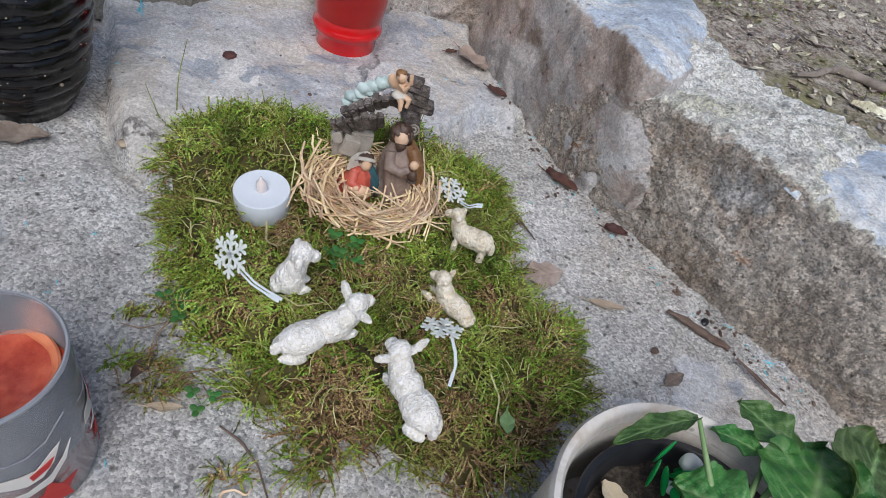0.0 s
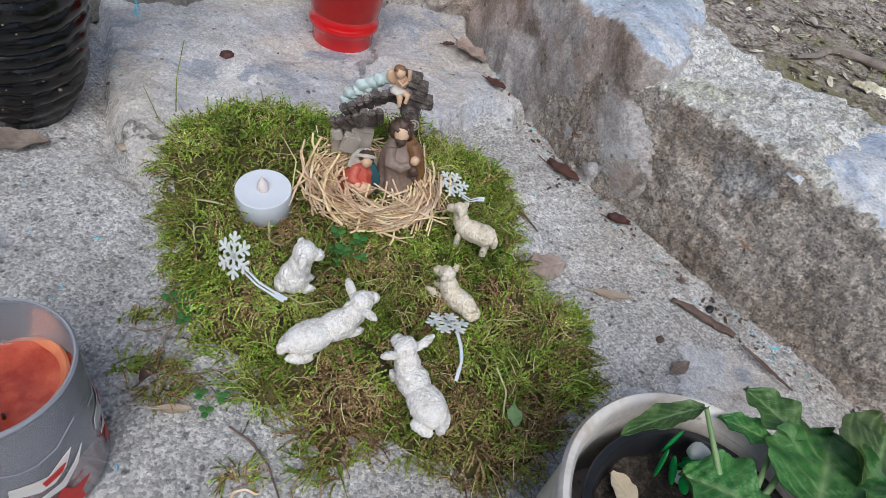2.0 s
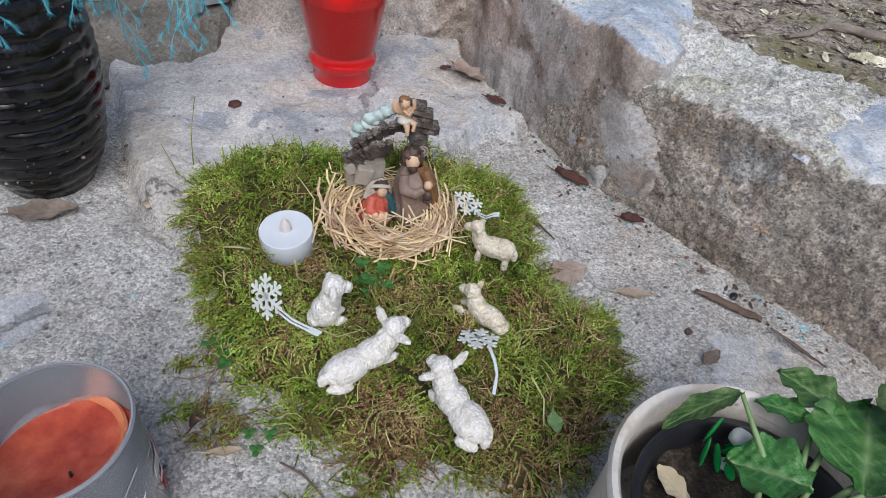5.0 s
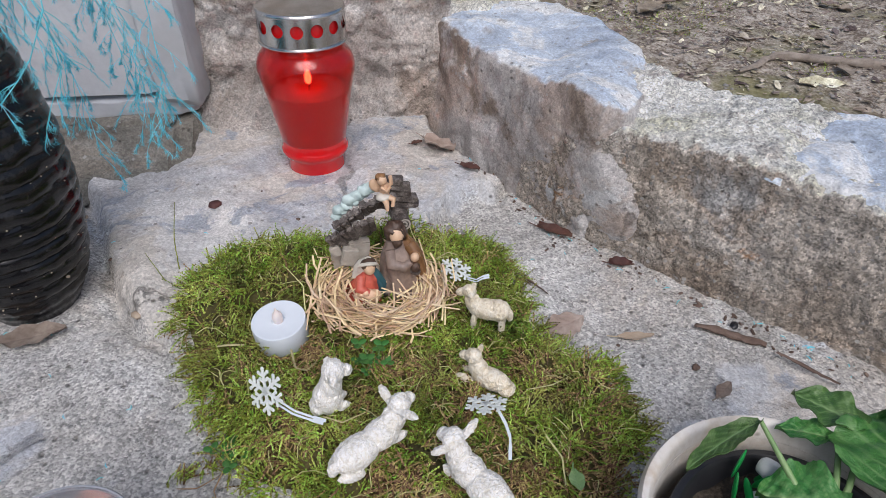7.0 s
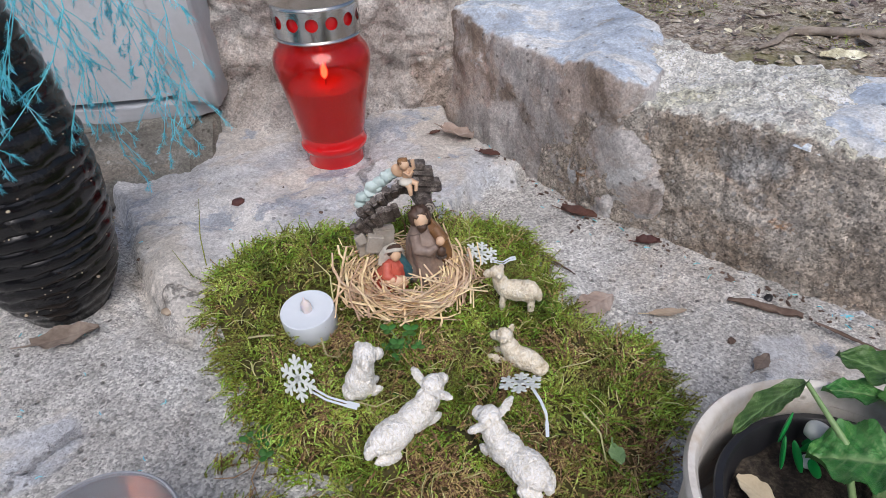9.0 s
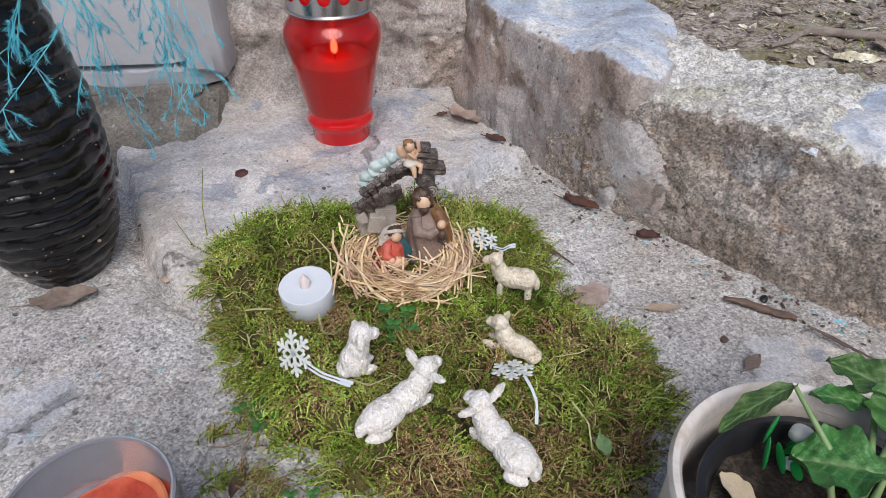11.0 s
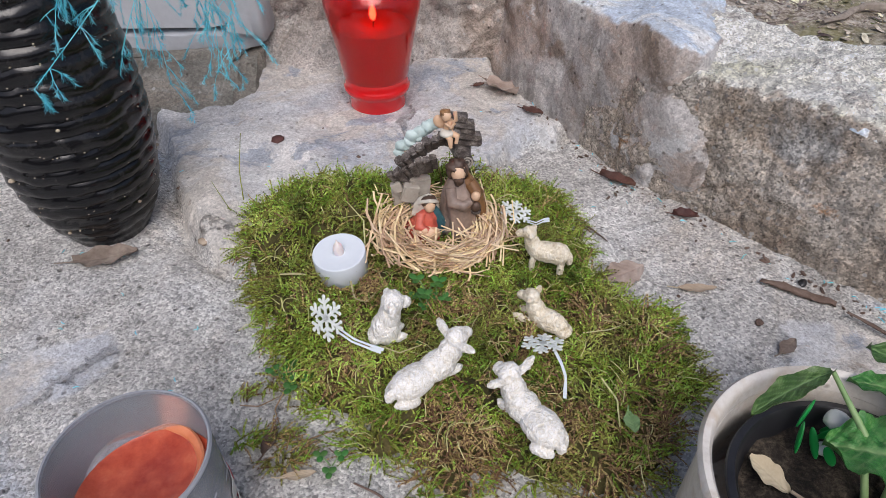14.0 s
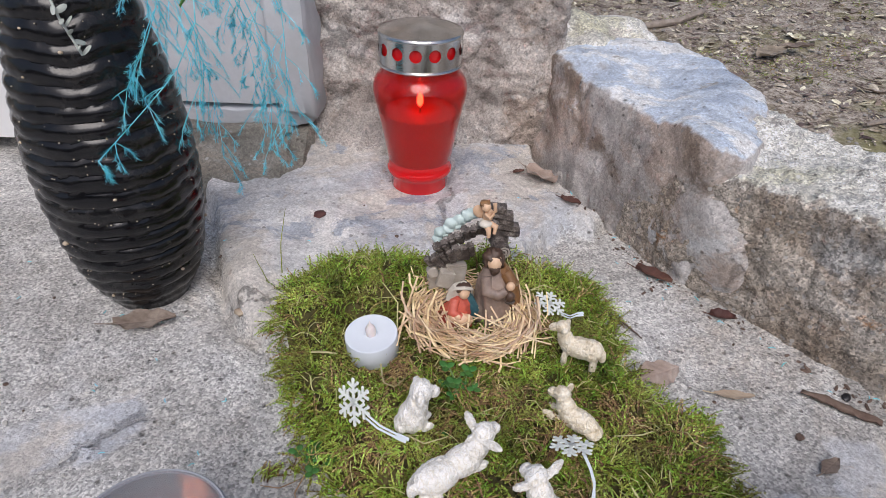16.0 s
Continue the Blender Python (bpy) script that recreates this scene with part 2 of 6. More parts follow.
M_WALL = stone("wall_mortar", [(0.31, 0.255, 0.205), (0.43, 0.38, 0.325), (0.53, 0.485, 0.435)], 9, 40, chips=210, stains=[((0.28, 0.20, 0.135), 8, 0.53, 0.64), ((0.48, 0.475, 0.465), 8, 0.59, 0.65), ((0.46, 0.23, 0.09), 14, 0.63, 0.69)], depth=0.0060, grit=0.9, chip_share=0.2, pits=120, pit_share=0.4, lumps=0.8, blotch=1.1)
# weathered concrete, its pale tone also carrying the light from above
M_CAP = stone("lit_weathered_cap", [(0.60, 0.58, 0.51), (0.80, 0.785, 0.73), (0.88, 0.87, 0.84)], 12, 45, chips=220, stains=[((0.62, 0.60, 0.45), 10, 0.53, 0.65), ((0.54, 0.50, 0.45), 30, 0.60, 0.66)], depth=0.0060, grit=0.85, chip_share=0.16, pits=120, pit_share=0.35, chip_tones=((0.42, 0.41, 0.39), (0.9, 0.9, 0.88)), lumps=0.7, blotch=1.1)
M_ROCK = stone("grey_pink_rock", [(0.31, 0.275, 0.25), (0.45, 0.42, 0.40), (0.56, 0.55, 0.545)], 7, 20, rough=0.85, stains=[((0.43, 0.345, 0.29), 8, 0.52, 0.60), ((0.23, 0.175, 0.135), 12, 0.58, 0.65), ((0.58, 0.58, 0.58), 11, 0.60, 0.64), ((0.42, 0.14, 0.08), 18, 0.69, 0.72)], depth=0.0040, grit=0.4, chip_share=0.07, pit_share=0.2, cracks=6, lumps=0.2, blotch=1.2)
# rock tops with the bluish sky light mixed into their colour
M_BLUEROCK = stone("skylit_rock", [(0.42, 0.49, 0.60), (0.64, 0.71, 0.80), (0.88, 0.89, 0.90)], 14, 40, rough=0.75, stains=[((0.86, 0.86, 0.85), 14, 0.5, 0.56), ((0.36, 0.34, 0.31), 22, 0.65, 0.69)], depth=0.0050, grit=0.3, chip_share=0.05, chip_tones=((0.3, 0.3, 0.32), (0.85, 0.85, 0.85)), cracks=0, lumps=0.2, blotch=1.2)
M_BACK = stone("cast_wall", [(0.34, 0.295, 0.265), (0.48, 0.44, 0.405), (0.60, 0.565, 0.53)], 8, 28, stains=[((0.36, 0.29, 0.24), 8, 0.50, 0.60), ((0.64, 0.615, 0.59), 11, 0.56, 0.61)], depth=0.0045, grit=0.6, chip_share=0.12, cracks=4, lumps=0.35)
# bare rock on the sides, the sky-lit tone painted on upward faces
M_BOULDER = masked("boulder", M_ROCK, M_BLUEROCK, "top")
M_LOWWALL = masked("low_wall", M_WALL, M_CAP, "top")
M_PLASTER = surf("grey_blue_plaster", [(0.36, 0.38, 0.41), (0.47, 0.49, 0.52), (0.55, 0.57, 0.60)], 8, 0.8, 0.2, 120, stain=(0.42, 0.43, 0.44), stain_scale=9, depth=0.001)
M_BLOCK = stone("greenish_stone", [(0.14, 0.13, 0.11), (0.23, 0.215, 0.185), (0.31, 0.295, 0.265)], 12, 40, stains=[((0.30, 0.26, 0.21), 12, 0.54, 0.62)], depth=0.0026, grit=0.5, chip_share=0.06, lumps=0.15)
M_WHITE = surf("white_board", [(0.66, 0.66, 0.66), (0.74, 0.74, 0.74)], 10, 0.6, 0.1, 100)
M_EARTH = surf("bare_earth", [(0.13, 0.10, 0.075), (0.31, 0.26, 0.21), (0.52, 0.475, 0.41)], 30, 0.95, 1.0, 150, stain=(0.21, 0.20, 0.08), stain_scale=5, depth=0.012, speck=1.6)
M_MOSS = surf("moss_green", [(0.07, 0.10, 0.008), (0.28, 0.34, 0.038), (0.60, 0.61, 0.15)], 25, 0.6, 0, 100, island=1.7, stain=(0.26, 0.205, 0.065), stain_scale=18)
M_MOSSDARK = surf("moss_brown", [(0.16, 0.095, 0.04), (0.37, 0.24, 0.115), (0.52, 0.38, 0.21)], 40, 0.85, 0, 200, island=1.3)
M_HUMUS = surf("moss_bed", [(0.03, 0.025, 0.009), (0.07, 0.062, 0.018), (0.13, 0.105, 0.04)], 60, 0.95, 0.8, 400, depth=0.004)
M_STRAW = surf("straw", [(0.56, 0.38, 0.21), (0.80, 0.60, 0.38), (0.88, 0.73, 0.52)], 60, 0.45, 0, 300, island=0.6)
M_LAMB = surf("white_resin", [(0.68, 0.65, 0.58), (0.88, 0.86, 0.82), (0.92, 0.91, 0.89)], 160, 0.5, 0.7, 500, depth=0.0016, speck=0.3)
M_CREAM = surf("cream_resin", [(0.58, 0.48, 0.33), (0.82, 0.74, 0.59), (0.88, 0.83, 0.72)], 160, 0.5, 0.7, 500, depth=0.0016, speck=0.3)
M_FOAM = surf("white_foam", [(0.66, 0.70, 0.67), (0.76, 0.79, 0.76)], 200, 0.7, 0.1, 900)
M_RIBBON = plain("satin_ribbon", (0.70, 0.76, 0.82), 0.3)
M_TEA = surf("white_plastic", [(0.68, 0.73, 0.79), (0.74, 0.79, 0.85)], 30, 0.35, 0.03, 200)
M_TIP = plain("frosted_tip", (0.78, 0.70, 0.68), 0.35, sss=0.3)
M_REDGLASS = plain("red_plastic_glass", (0.84, 0.030, 0.022), 0.08, transmission=0.80, ior=1.3, coat=0.5)
M_REDSOLID = plain("red_plastic", (0.62, 0.008, 0.010), 0.18, coat=0.5)
M_WAXRED = plain("candle_wax", (0.80, 0.045, 0.035), 0.5, sss=0.4)
M_FLAME = plain("candle_flame", (1.0, 0.8, 0.4), 0.5, emit=(1.0, 0.74, 0.3), power=22.0)
M_TIN = surf("tinplate", [(0.55, 0.54, 0.52), (0.68, 0.67, 0.65)], 60, 0.24, 0.05, 500, metal=1.0)
M_BLACK = surf("black_glaze", [(0.003, 0.003, 0.004), (0.006, 0.006, 0.007), (0.02, 0.019, 0.018)], 40, 0.17, 0.22, 300, depth=0.002, speck=0.6)
M_TWIG = surf("turquoise_dyed", [(0.07, 0.50, 0.62), (0.15, 0.68, 0.80), (0.36, 0.80, 0.88)], 80, 0.7, 0, 200, island=0.4)
M_PINK = surf("pink_silk", [(0.80, 0.27, 0.37), (0.90, 0.48, 0.55)], 60, 0.6, 0.1, 300)
M_GREENSILK = surf("green_silk", [(0.03, 0.12, 0.015), (0.07, 0.22, 0.03)], 60, 0.55, 0.1, 300)
M_PALELEAF = surf("pale_leaf", [(0.35, 0.38, 0.34), (0.50, 0.53, 0.48)], 60, 0.6, 0.1, 300)
M_GLASS = plain("clear_glass", (0.84, 0.88, 0.94), 0.05, transmission=0.84, ior=1.35)
M_WAX = surf("red_wax", [(0.28, 0.028, 0.015), (0.48, 0.085, 0.04), (0.64, 0.18, 0.09)], 26, 0.16, 0.35, 110, depth=0.004)
M_FROST = plain("grey_print", (0.30, 0.31, 0.34), 0.45)
M_PRINTRED = plain("red_print", (0.50, 0.035, 0.03), 0.5)
M_PRINTWHITE = plain("white_print", (0.72, 0.70, 0.66), 0.5)
M_POT = surf("cream_ceramic", [(0.50, 0.46, 0.41), (0.68, 0.64, 0.585), (0.76, 0.73, 0.69)], 18, 0.4, 0.15, 260, stain=(0.50, 0.40, 0.29), stain_scale=30, pores=90, speck=0.5)
M_BLACKPOT = surf("black_nursery_plastic", [(0.012, 0.012, 0.014), (0.025, 0.025, 0.028)], 40, 0.35, 0.1, 200)
M_SOIL = surf("potting_soil", [(0.008, 0.006, 0.005), (0.03, 0.022, 0.015), (0.09, 0.07, 0.05)], 120, 0.95, 1.0, 500, depth=0.004, speck=1.0)
M_LEAF = surf("primrose_leaf", [(0.024, 0.085, 0.012), (0.055, 0.14, 0.026), (0.11, 0.21, 0.06)], 110, 0.32, 1.0, 420, depth=0.0024, per_object=0.9, speck=0.5)
M_VEIN = surf("leaf_vein", [(0.17, 0.30, 0.10), (0.28, 0.40, 0.17)], 90, 0.45, 0.3, 400, depth=0.001)
M_VEINED = masked("veined_leaf", M_LEAF, M_VEIN, "vein")
M_STALK = surf("pale_green_stalk", [(0.16, 0.28, 0.10), (0.26, 0.38, 0.16)], 60, 0.5, 0.1, 200)
M_FAKEGREEN = plain("bright_green_plastic", (0.015, 0.30, 0.06), 0.35)
M_BUD = surf("white_bud", [(0.66, 0.67, 0.62), (0.78, 0.78, 0.74)], 90, 0.5, 0.1, 300)
M_DRYLEAF = surf("dry_leaf", [(0.11, 0.08, 0.062), (0.20, 0.155, 0.125), (0.31, 0.255, 0.21)], 50, 0.75, 0.4, 300, depth=0.001, per_object=0.6)
M_PALEDRY = surf("pale_dry_leaf", [(0.38, 0.30, 0.20), (0.54, 0.46, 0.34)], 50, 0.75, 0.3, 300, depth=0.001, per_object=0.4)
M_PINKLEAF = surf("pinkish_dry_leaf", [(0.24, 0.175, 0.14), (0.36, 0.28, 0.235), (0.46, 0.38, 0.33)], 50, 0.75, 0.4, 300, depth=0.001)
M_REDLEAF = surf("dark_red_leaf", [(0.045, 0.018, 0.014), (0.10, 0.04, 0.03), (0.15, 0.07, 0.05)], 50, 0.7, 0.3, 300, depth=0.001, per_object=0.5)
M_BARK = surf("bark_strip", [(0.055, 0.035, 0.027), (0.13, 0.085, 0.065), (0.21, 0.15, 0.12)], 60, 0.85, 0.6, 300, depth=0.001)
M_ROOT = surf("grey_root", [(0.20, 0.165, 0.135), (0.36, 0.31, 0.265)], 60, 0.9, 0.8, 300, depth=0.003)
M_CLOVER = surf("clover_green", [(0.03, 0.12, 0.02), (0.075, 0.21, 0.04)], 80, 0.55, 0.1, 300, per_object=0.4)
M_GRASS = surf("dry_grass", [(0.40, 0.38, 0.17), (0.58, 0.53, 0.28)], 80, 0.6, 0, 300, per_object=0.5)
M_PEBBLE = surf("pebble", [(0.28, 0.27, 0.25), (0.46, 0.44, 0.41)], 60, 0.8, 0.3, 300, per_object=0.6, depth=0.001)
M_LITTER = surf("leaf_litter", [(0.17, 0.125, 0.095), (0.36, 0.30, 0.24), (0.66, 0.60, 0.53)], 30, 0.85, 0.3, 120, island=1.5)
M_FIGBROWN = surf("painted_brown", [(0.14, 0.065, 0.025), (0.32, 0.165, 0.065)], 90, 0.42, 0.5, 400, depth=0.001)
M_FIGROBE = surf("painted_taupe", [(0.15, 0.105, 0.085), (0.38, 0.29, 0.24)], 60, 0.45, 0.5, 300, depth=0.001)
M_FIGSKIN = surf("painted_buff", [(0.62, 0.39, 0.24), (0.76, 0.54, 0.37)], 90, 0.45, 0.3, 400, depth=0.001)
M_FIGRED = surf("painted_red", [(0.42, 0.06, 0.04), (0.62, 0.15, 0.10)], 90, 0.45, 0.4, 400, depth=0.001)
M_FIGWHITE = surf("painted_ivory", [(0.55, 0.51, 0.44), (0.70, 0.66, 0.58)], 90, 0.5, 0.3, 400, depth=0.001)
M_FIGWOOD = surf("painted_timber", [(0.035, 0.026, 0.022), (0.10, 0.082, 0.072), (0.27, 0.235, 0.21)], 190, 0.5, 0.9, 700, depth=0.001, speck=0.8)
M_FIGCLOUD = surf("painted_sky_blue", [(0.42, 0.54, 0.52), (0.62, 0.72, 0.70)], 90, 0.45, 0.3, 400, depth=0.001)
M_FIGSTONE = surf("painted_stone", [(0.30, 0.265, 0.225), (0.48, 0.44, 0.385)], 70, 0.6, 0.6, 300, depth=0.001)
M_FIGHAIR = surf("painted_dark_brown", [(0.05, 0.028, 0.018), (0.11, 0.065, 0.045)], 120, 0.5, 0.8, 500, depth=0.001)
M_WAXEDGE = surf("orange_wax", [(0.62, 0.17, 0.075), (0.78, 0.29, 0.14)], 60, 0.3, 0.2, 200)
M_FIGTEAL = surf("painted_teal", [(0.02, 0.07, 0.09), (0.05, 0.14, 0.17)], 90, 0.45, 0.3, 400, depth=0.001)

M_BLACK.node_tree.nodes["Principled BSDF"].inputs["Specular IOR Level"].default_value = 0.45


def fleece(m, scale, depth):
    """Carved wavy locks on a cast piece, with the shade of the grooves put into the colour."""
    nt = m.node_tree
    b = nt.nodes["Principled BSDF"]
    tc = nt.nodes.new("ShaderNodeTexCoord")
    w = nt.nodes.new("ShaderNodeTexWave")
    for key, v in (("Scale", scale), ("Distortion", 16.0), ("Detail", 3.0), ("Detail Scale", 2.4)):
        w.inputs[key].default_value = v
    nt.links.new(tc.outputs["Object"], w.inputs["Vector"])
    bp = nt.nodes.new("ShaderNodeBump")
    bp.inputs["Strength"].default_value, bp.inputs["Distance"].default_value = 0.9, depth
    nt.links.new(w.outputs["Fac"], bp.inputs["Height"])
    old = b.inputs["Normal"].links[0].from_socket
    nt.links.new(old, bp.inputs["Normal"])
    nt.links.new(bp.outputs[0], b.inputs["Normal"])
    mx = nt.nodes.new("ShaderNodeMix")
    mx.data_type, mx.blend_type = "RGBA", "MULTIPLY"
    r = nt.nodes.new("ShaderNodeValToRGB")
    r.color_ramp.elements[0].color, r.color_ramp.elements[1].position = (0.90, 0.86, 0.78, 1), 0.25
    nt.links.new(w.outputs["Fac"], r.inputs[0])
    mx.inputs[0].default_value = 1.0
    nt.links.new(b.inputs["Base Color"].links[0].from_socket, mx.inputs[6])
    nt.links.new(r.outputs[0], mx.inputs[7])
    nt.links.new(mx.outputs[2], b.inputs["Base Color"])


fleece(M_LAMB, 95, 0.0003)
fleece(M_CREAM, 105, 0.0003)



# ---- mesh helpers ----
def mesh(name, verts, faces, mats=(), smooth=True, index=None):
    me = bpy.data.meshes.new(name)
    me.from_pydata([tuple(v) for v in verts], [], faces)
    for m in mats if isinstance(mats, (list, tuple)) else [mats]:
        me.materials.append(m)
    if smooth:
        me.polygons.foreach_set("use_smooth", [True] * len(me.polygons))
    if index is not None:
        me.polygons.foreach_set("material_index", index)
    me.update()
    if smooth:
        me.set_sharp_from_angle(angle=radians(48))
    return me


def part(name, vf, mat, parent=None, label="", smooth=True, at=None):
    """One mesh object, under a thing or a part where a parent is given."""
    ob = new(name, mesh(name, vf[0], vf[1], mat, smooth))
    if parent:
        ob.parent = parent
    if at is not None:
        ob.matrix_basis = at
    if label:
        ob["label"] = label
    return ob


def thing(name, label, category, at=(0, 0, 0), group="", kind=""):
    ob = new(name)
    ob.empty_display_size = 0.01
    ob.location = at
    return tagged(ob, label, category, group, kind)


def lathe(profile, seg=48, wobble=0.0):
    vs, fs = [], []
    for r, z in profile:
        for k in range(seg):
            a = 2 * math.pi * k / seg
            rr = r * (1 + wobble * noise.noise((math.cos(a) * 2, math.sin(a) * 2, z * 30)))
            vs.append((rr * math.cos(a), rr * math.sin(a), z))
    for i in range(len(profile) - 1):
        for k in range(seg):
            a, b = i * seg + k, i * seg + (k + 1) % seg
            fs.append((a, b, b + seg, a + seg))
    return vs, fs


def tube(points, radii, seg=6, flat=1.0):
    pts = [Vector(p) for p in points]
    radii = radii if isinstance(radii, (list, tuple)) else [radii] * len(pts)
    vs, fs = [], []
    side = None
    for i, p in enumerate(pts):
        d = (pts[min(i + 1, len(pts) - 1)] - pts[max(i - 1, 0)]).normalized()
        if side is None:
            side = d.cross((0.31, 0.17, 0.93)).normalized()
        side = (side - d * side.dot(d)).normalized()
        up = d.cross(side)
        for k in range(seg):
            a = 2 * math.pi * k / seg
            vs.append(p + side * math.cos(a) * radii[i] + up * math.sin(a) * radii[i] * flat)
    for i in range(len(pts) - 1):
        for k in range(seg):
            a, b = i * seg + k, i * seg + (k + 1) % seg
            fs.append((a, b, b + seg, a + seg))
    fs.append(tuple(range(seg))[::-1])
    fs.append(tuple(range(len(vs) - seg, len(vs))))
    return vs, fs


def join(*vfs):
    vs, fs = [], []
    for v, f in vfs:
        n = len(vs)
        vs += [tuple(p) for p in v]
        fs += [tuple(i + n for i in q) for q in f]
    return vs, fs


def moved(vf, m):
    return [m @ Vector(v) for v in vf[0]], vf[1]


def ball(center, size, seg=14, rings=9, turn=None, rough=0.0, seed=0.0):
    vs, fs = [], []
    m = turn or Matrix.Identity(3)
    for i in range(rings + 1):
        th = math.pi * i / rings
        for k in range(seg):
            a = 2 * math.pi * k / seg
            d = Vector((math.sin(th) * math.cos(a), math.sin(th) * math.sin(a), math.cos(th)))
            if rough:
                d *= 1 + rough * noise.noise(d * 1.7 + Vector((seed, seed * 2, 0)))
            vs.append(Vector(center) + m @ Vector((d.x * size[0], d.y * size[1], d.z * size[2])))
    for i in range(rings):
        for k in range(seg):
            a, b = i * seg + k, i * seg + (k + 1) % seg
            fs.append((a, a + seg, b + seg, b))
    return vs, fs


def box(center, size, turn=None, edge=0.12):
    """A box with bevelled edges."""
    bm = bmesh.new()
    bmesh.ops.create_cube(bm, size=1)
    for v in bm.verts:
        v.co = Vector((v.co.x * size[0], v.co.y * size[1], v.co.z * size[2]))
    bmesh.ops.bevel(bm, geom=list(bm.edges), offset=min(size) * edge, segments=2, affect="EDGES")
    m = (turn or Matrix.Identity(3))
    vs = [Vector(center) + m @ v.co for v in bm.verts]
    fs = [tuple(v.index for v in f.verts) for f in bm.faces]
    bm.free()
    return vs, fs


def inside(x, y, poly):
    """Signed distance to a polygon in plan; minus is inside."""
    best, odd = 1e9, False
    for (ax, ay), (bx, by) in zip(poly, poly[1:] + poly[:1]):
        dx, dy = bx - ax, by - ay
        t = max(0.0, min(1.0, ((x - ax) * dx + (y - ay) * dy) / (dx * dx + dy * dy)))
        best = min(best, math.hypot(ax + t * dx - x, ay + t * dy - y))
        if (ay > y) != (by > y) and x < (bx - ax) * (y - ay) / (by - ay) + ax:
            odd = not odd
    return -best if odd else best


def fbm(x, y, z, scale, octaves=4):
    return noise.fractal((x * scale, y * scale, z * scale), 0.8, 2.1, octaves)


def step(a, b, x):
    t = max(0.0, min(1.0, (x - a) / (b - a)))
    return t * t * (3 - 2 * t)


# ---- large structure ----
SLAB = [(-0.275, 0.60), (-0.235, 0.51), (-0.214, 0.455), (-0.19, 0.405), (-0.165, 0.375), (-0.13, 0.355), (0.02, 0.40), (0.07, 0.50), (0.105, 0.545), (0.135, 0.54), (0.145, 0.56), (0.11, 0.62), (0.09, 0.66), (0.08, 0.76), (-0.275, 0.76)]
PATCH = [(0.25, 0.30), (0.29, 0.30), (0.33, 0.275), (0.32, 0.235), (0.24, 0.22), (0.19, 0.235), (0.21, 0.25), (0.24, 0.26)]
PATCH_WEST = [(-0.40, 0.20), (-0.40, 0.27), (-0.30, 0.275), (-0.23, 0.31), (-0.20, 0.29), (-0.23, 0.255), (-0.30, 0.225)]


def floor_height(x, y):
    d = inside(x, y, SLAB)
    z = 0.0022 * fbm(x, y, 0.0, 9) + 0.0011 * fbm(x, y, 3.0, 45, 3) + 0.0007 * fbm(x, y, 5.0, 150, 4)
    z += 0.018 * step(0.004, -0.009, d + 0.007 * fbm(x, y, 7.0, 30, 4))
    z += 0.012 * step(0.62, 0.74, y - 0.35 * x) * step(-0.3, -0.1, x)
    z += 0.004 * fbm(x, y, 11.0, 16, 3) * step(0.0, -0.03, d)
    z += 0.011 * math.exp(-((x + 0.172) / 0.028) ** 2 - ((y - 0.415) / 0.05) ** 2) * step(0.004, -0.012, d)
    z -= 0.004 * step(0.014, 0.004, d) * step(-0.004, 0.003, d)
    wall = min(y - 0.74 + 2.1 * (x - 0.16), y - 0.55 + 1.5 * (x - 0.25), y - 0.43 + 0.865 * (x - 0.33))
    z += 0.010 * step(-0.11, -0.01, wall + 0.03 * fbm(x, y, 13.0, 22, 3)) * step(0.3, 0.4, y)
    seat = step(0.055, 0.034, math.hypot(x + 0.0445, y - 0.611))
    return z + (0.0148 - z) * seat


def grid(xs, ys, height):
    vs = [(x, y, height(x, y)) for y in ys for x in xs]
    n = len(xs)
    fs = [(j * n + i, j * n + i + 1, (j + 1) * n + i + 1, (j + 1) * n + i) for j in range(len(ys) - 1) for i in range(n - 1)]
    return vs, fs


def attribute(ob, name, values):
    a = ob.data.attributes.new(name, "FLOAT", "POINT")
    a.data.foreach_set("value", values)


def spread(a, b, n):
    return [a + (b - a) * k / (n - 1) for k in range(n)]


def terrace_height(x, y):
    """The terrace ends under the low wall."""
    d = min(y - 0.74 + 2.1 * (x - 0.16), y - 0.55 + 1.5 * (x - 0.25), y - 0.43 + 0.865 * (x - 0.33))
    return floor_height(x, y) - 0.16 * step(0.0, 0.03, d)


xs = spread(-1.6, -0.47, 24)[:-1] + spread(-0.47, 0.42, 440) + spread(0.42, 0.9, 12)[1:]
ys = spread(-1.2, 0.08, 26)[:-1] + spread(0.08, 0.74, 330) + spread(0.74, 0.8, 4)[1:]
floor = part("floor", grid(xs, ys, terrace_height), M_FLOOR)
tagged(floor, "rough sandy concrete terrace with a bluish slate slab let in", "floor", kind="structure")
attribute(floor, "slab", [max(step(0.004, -0.006, min(inside(v.co.x, v.co.y, SLAB), inside(v.co.x, v.co.y, PATCH), inside(v.co.x, v.co.y, PATCH_WEST)) + 0.012 * fbm(v.co.x, v.co.y, 1.0, 28, 4)), 0.6 * step(0.3, 0.7, fbm(v.co.x, v.co.y, 9.0, 13, 3))) for v in floor.data.vertices])


def earth_height(x, y):
    near = math.hypot(x - 0.5, y - 0.9)
    z = -0.06 + 0.012 * fbm(x, y, 0.0, 5) + 0.004 * fbm(x, y, 2.0, 30, 3)
    if x < 0.9 and y < 0.8:
        z = min(z, -0.06)
    return z + 0.10 * step(1.6, 3.2, y - 0.2 * x) + (0.02 * (near - 8) if near > 8 else 0)


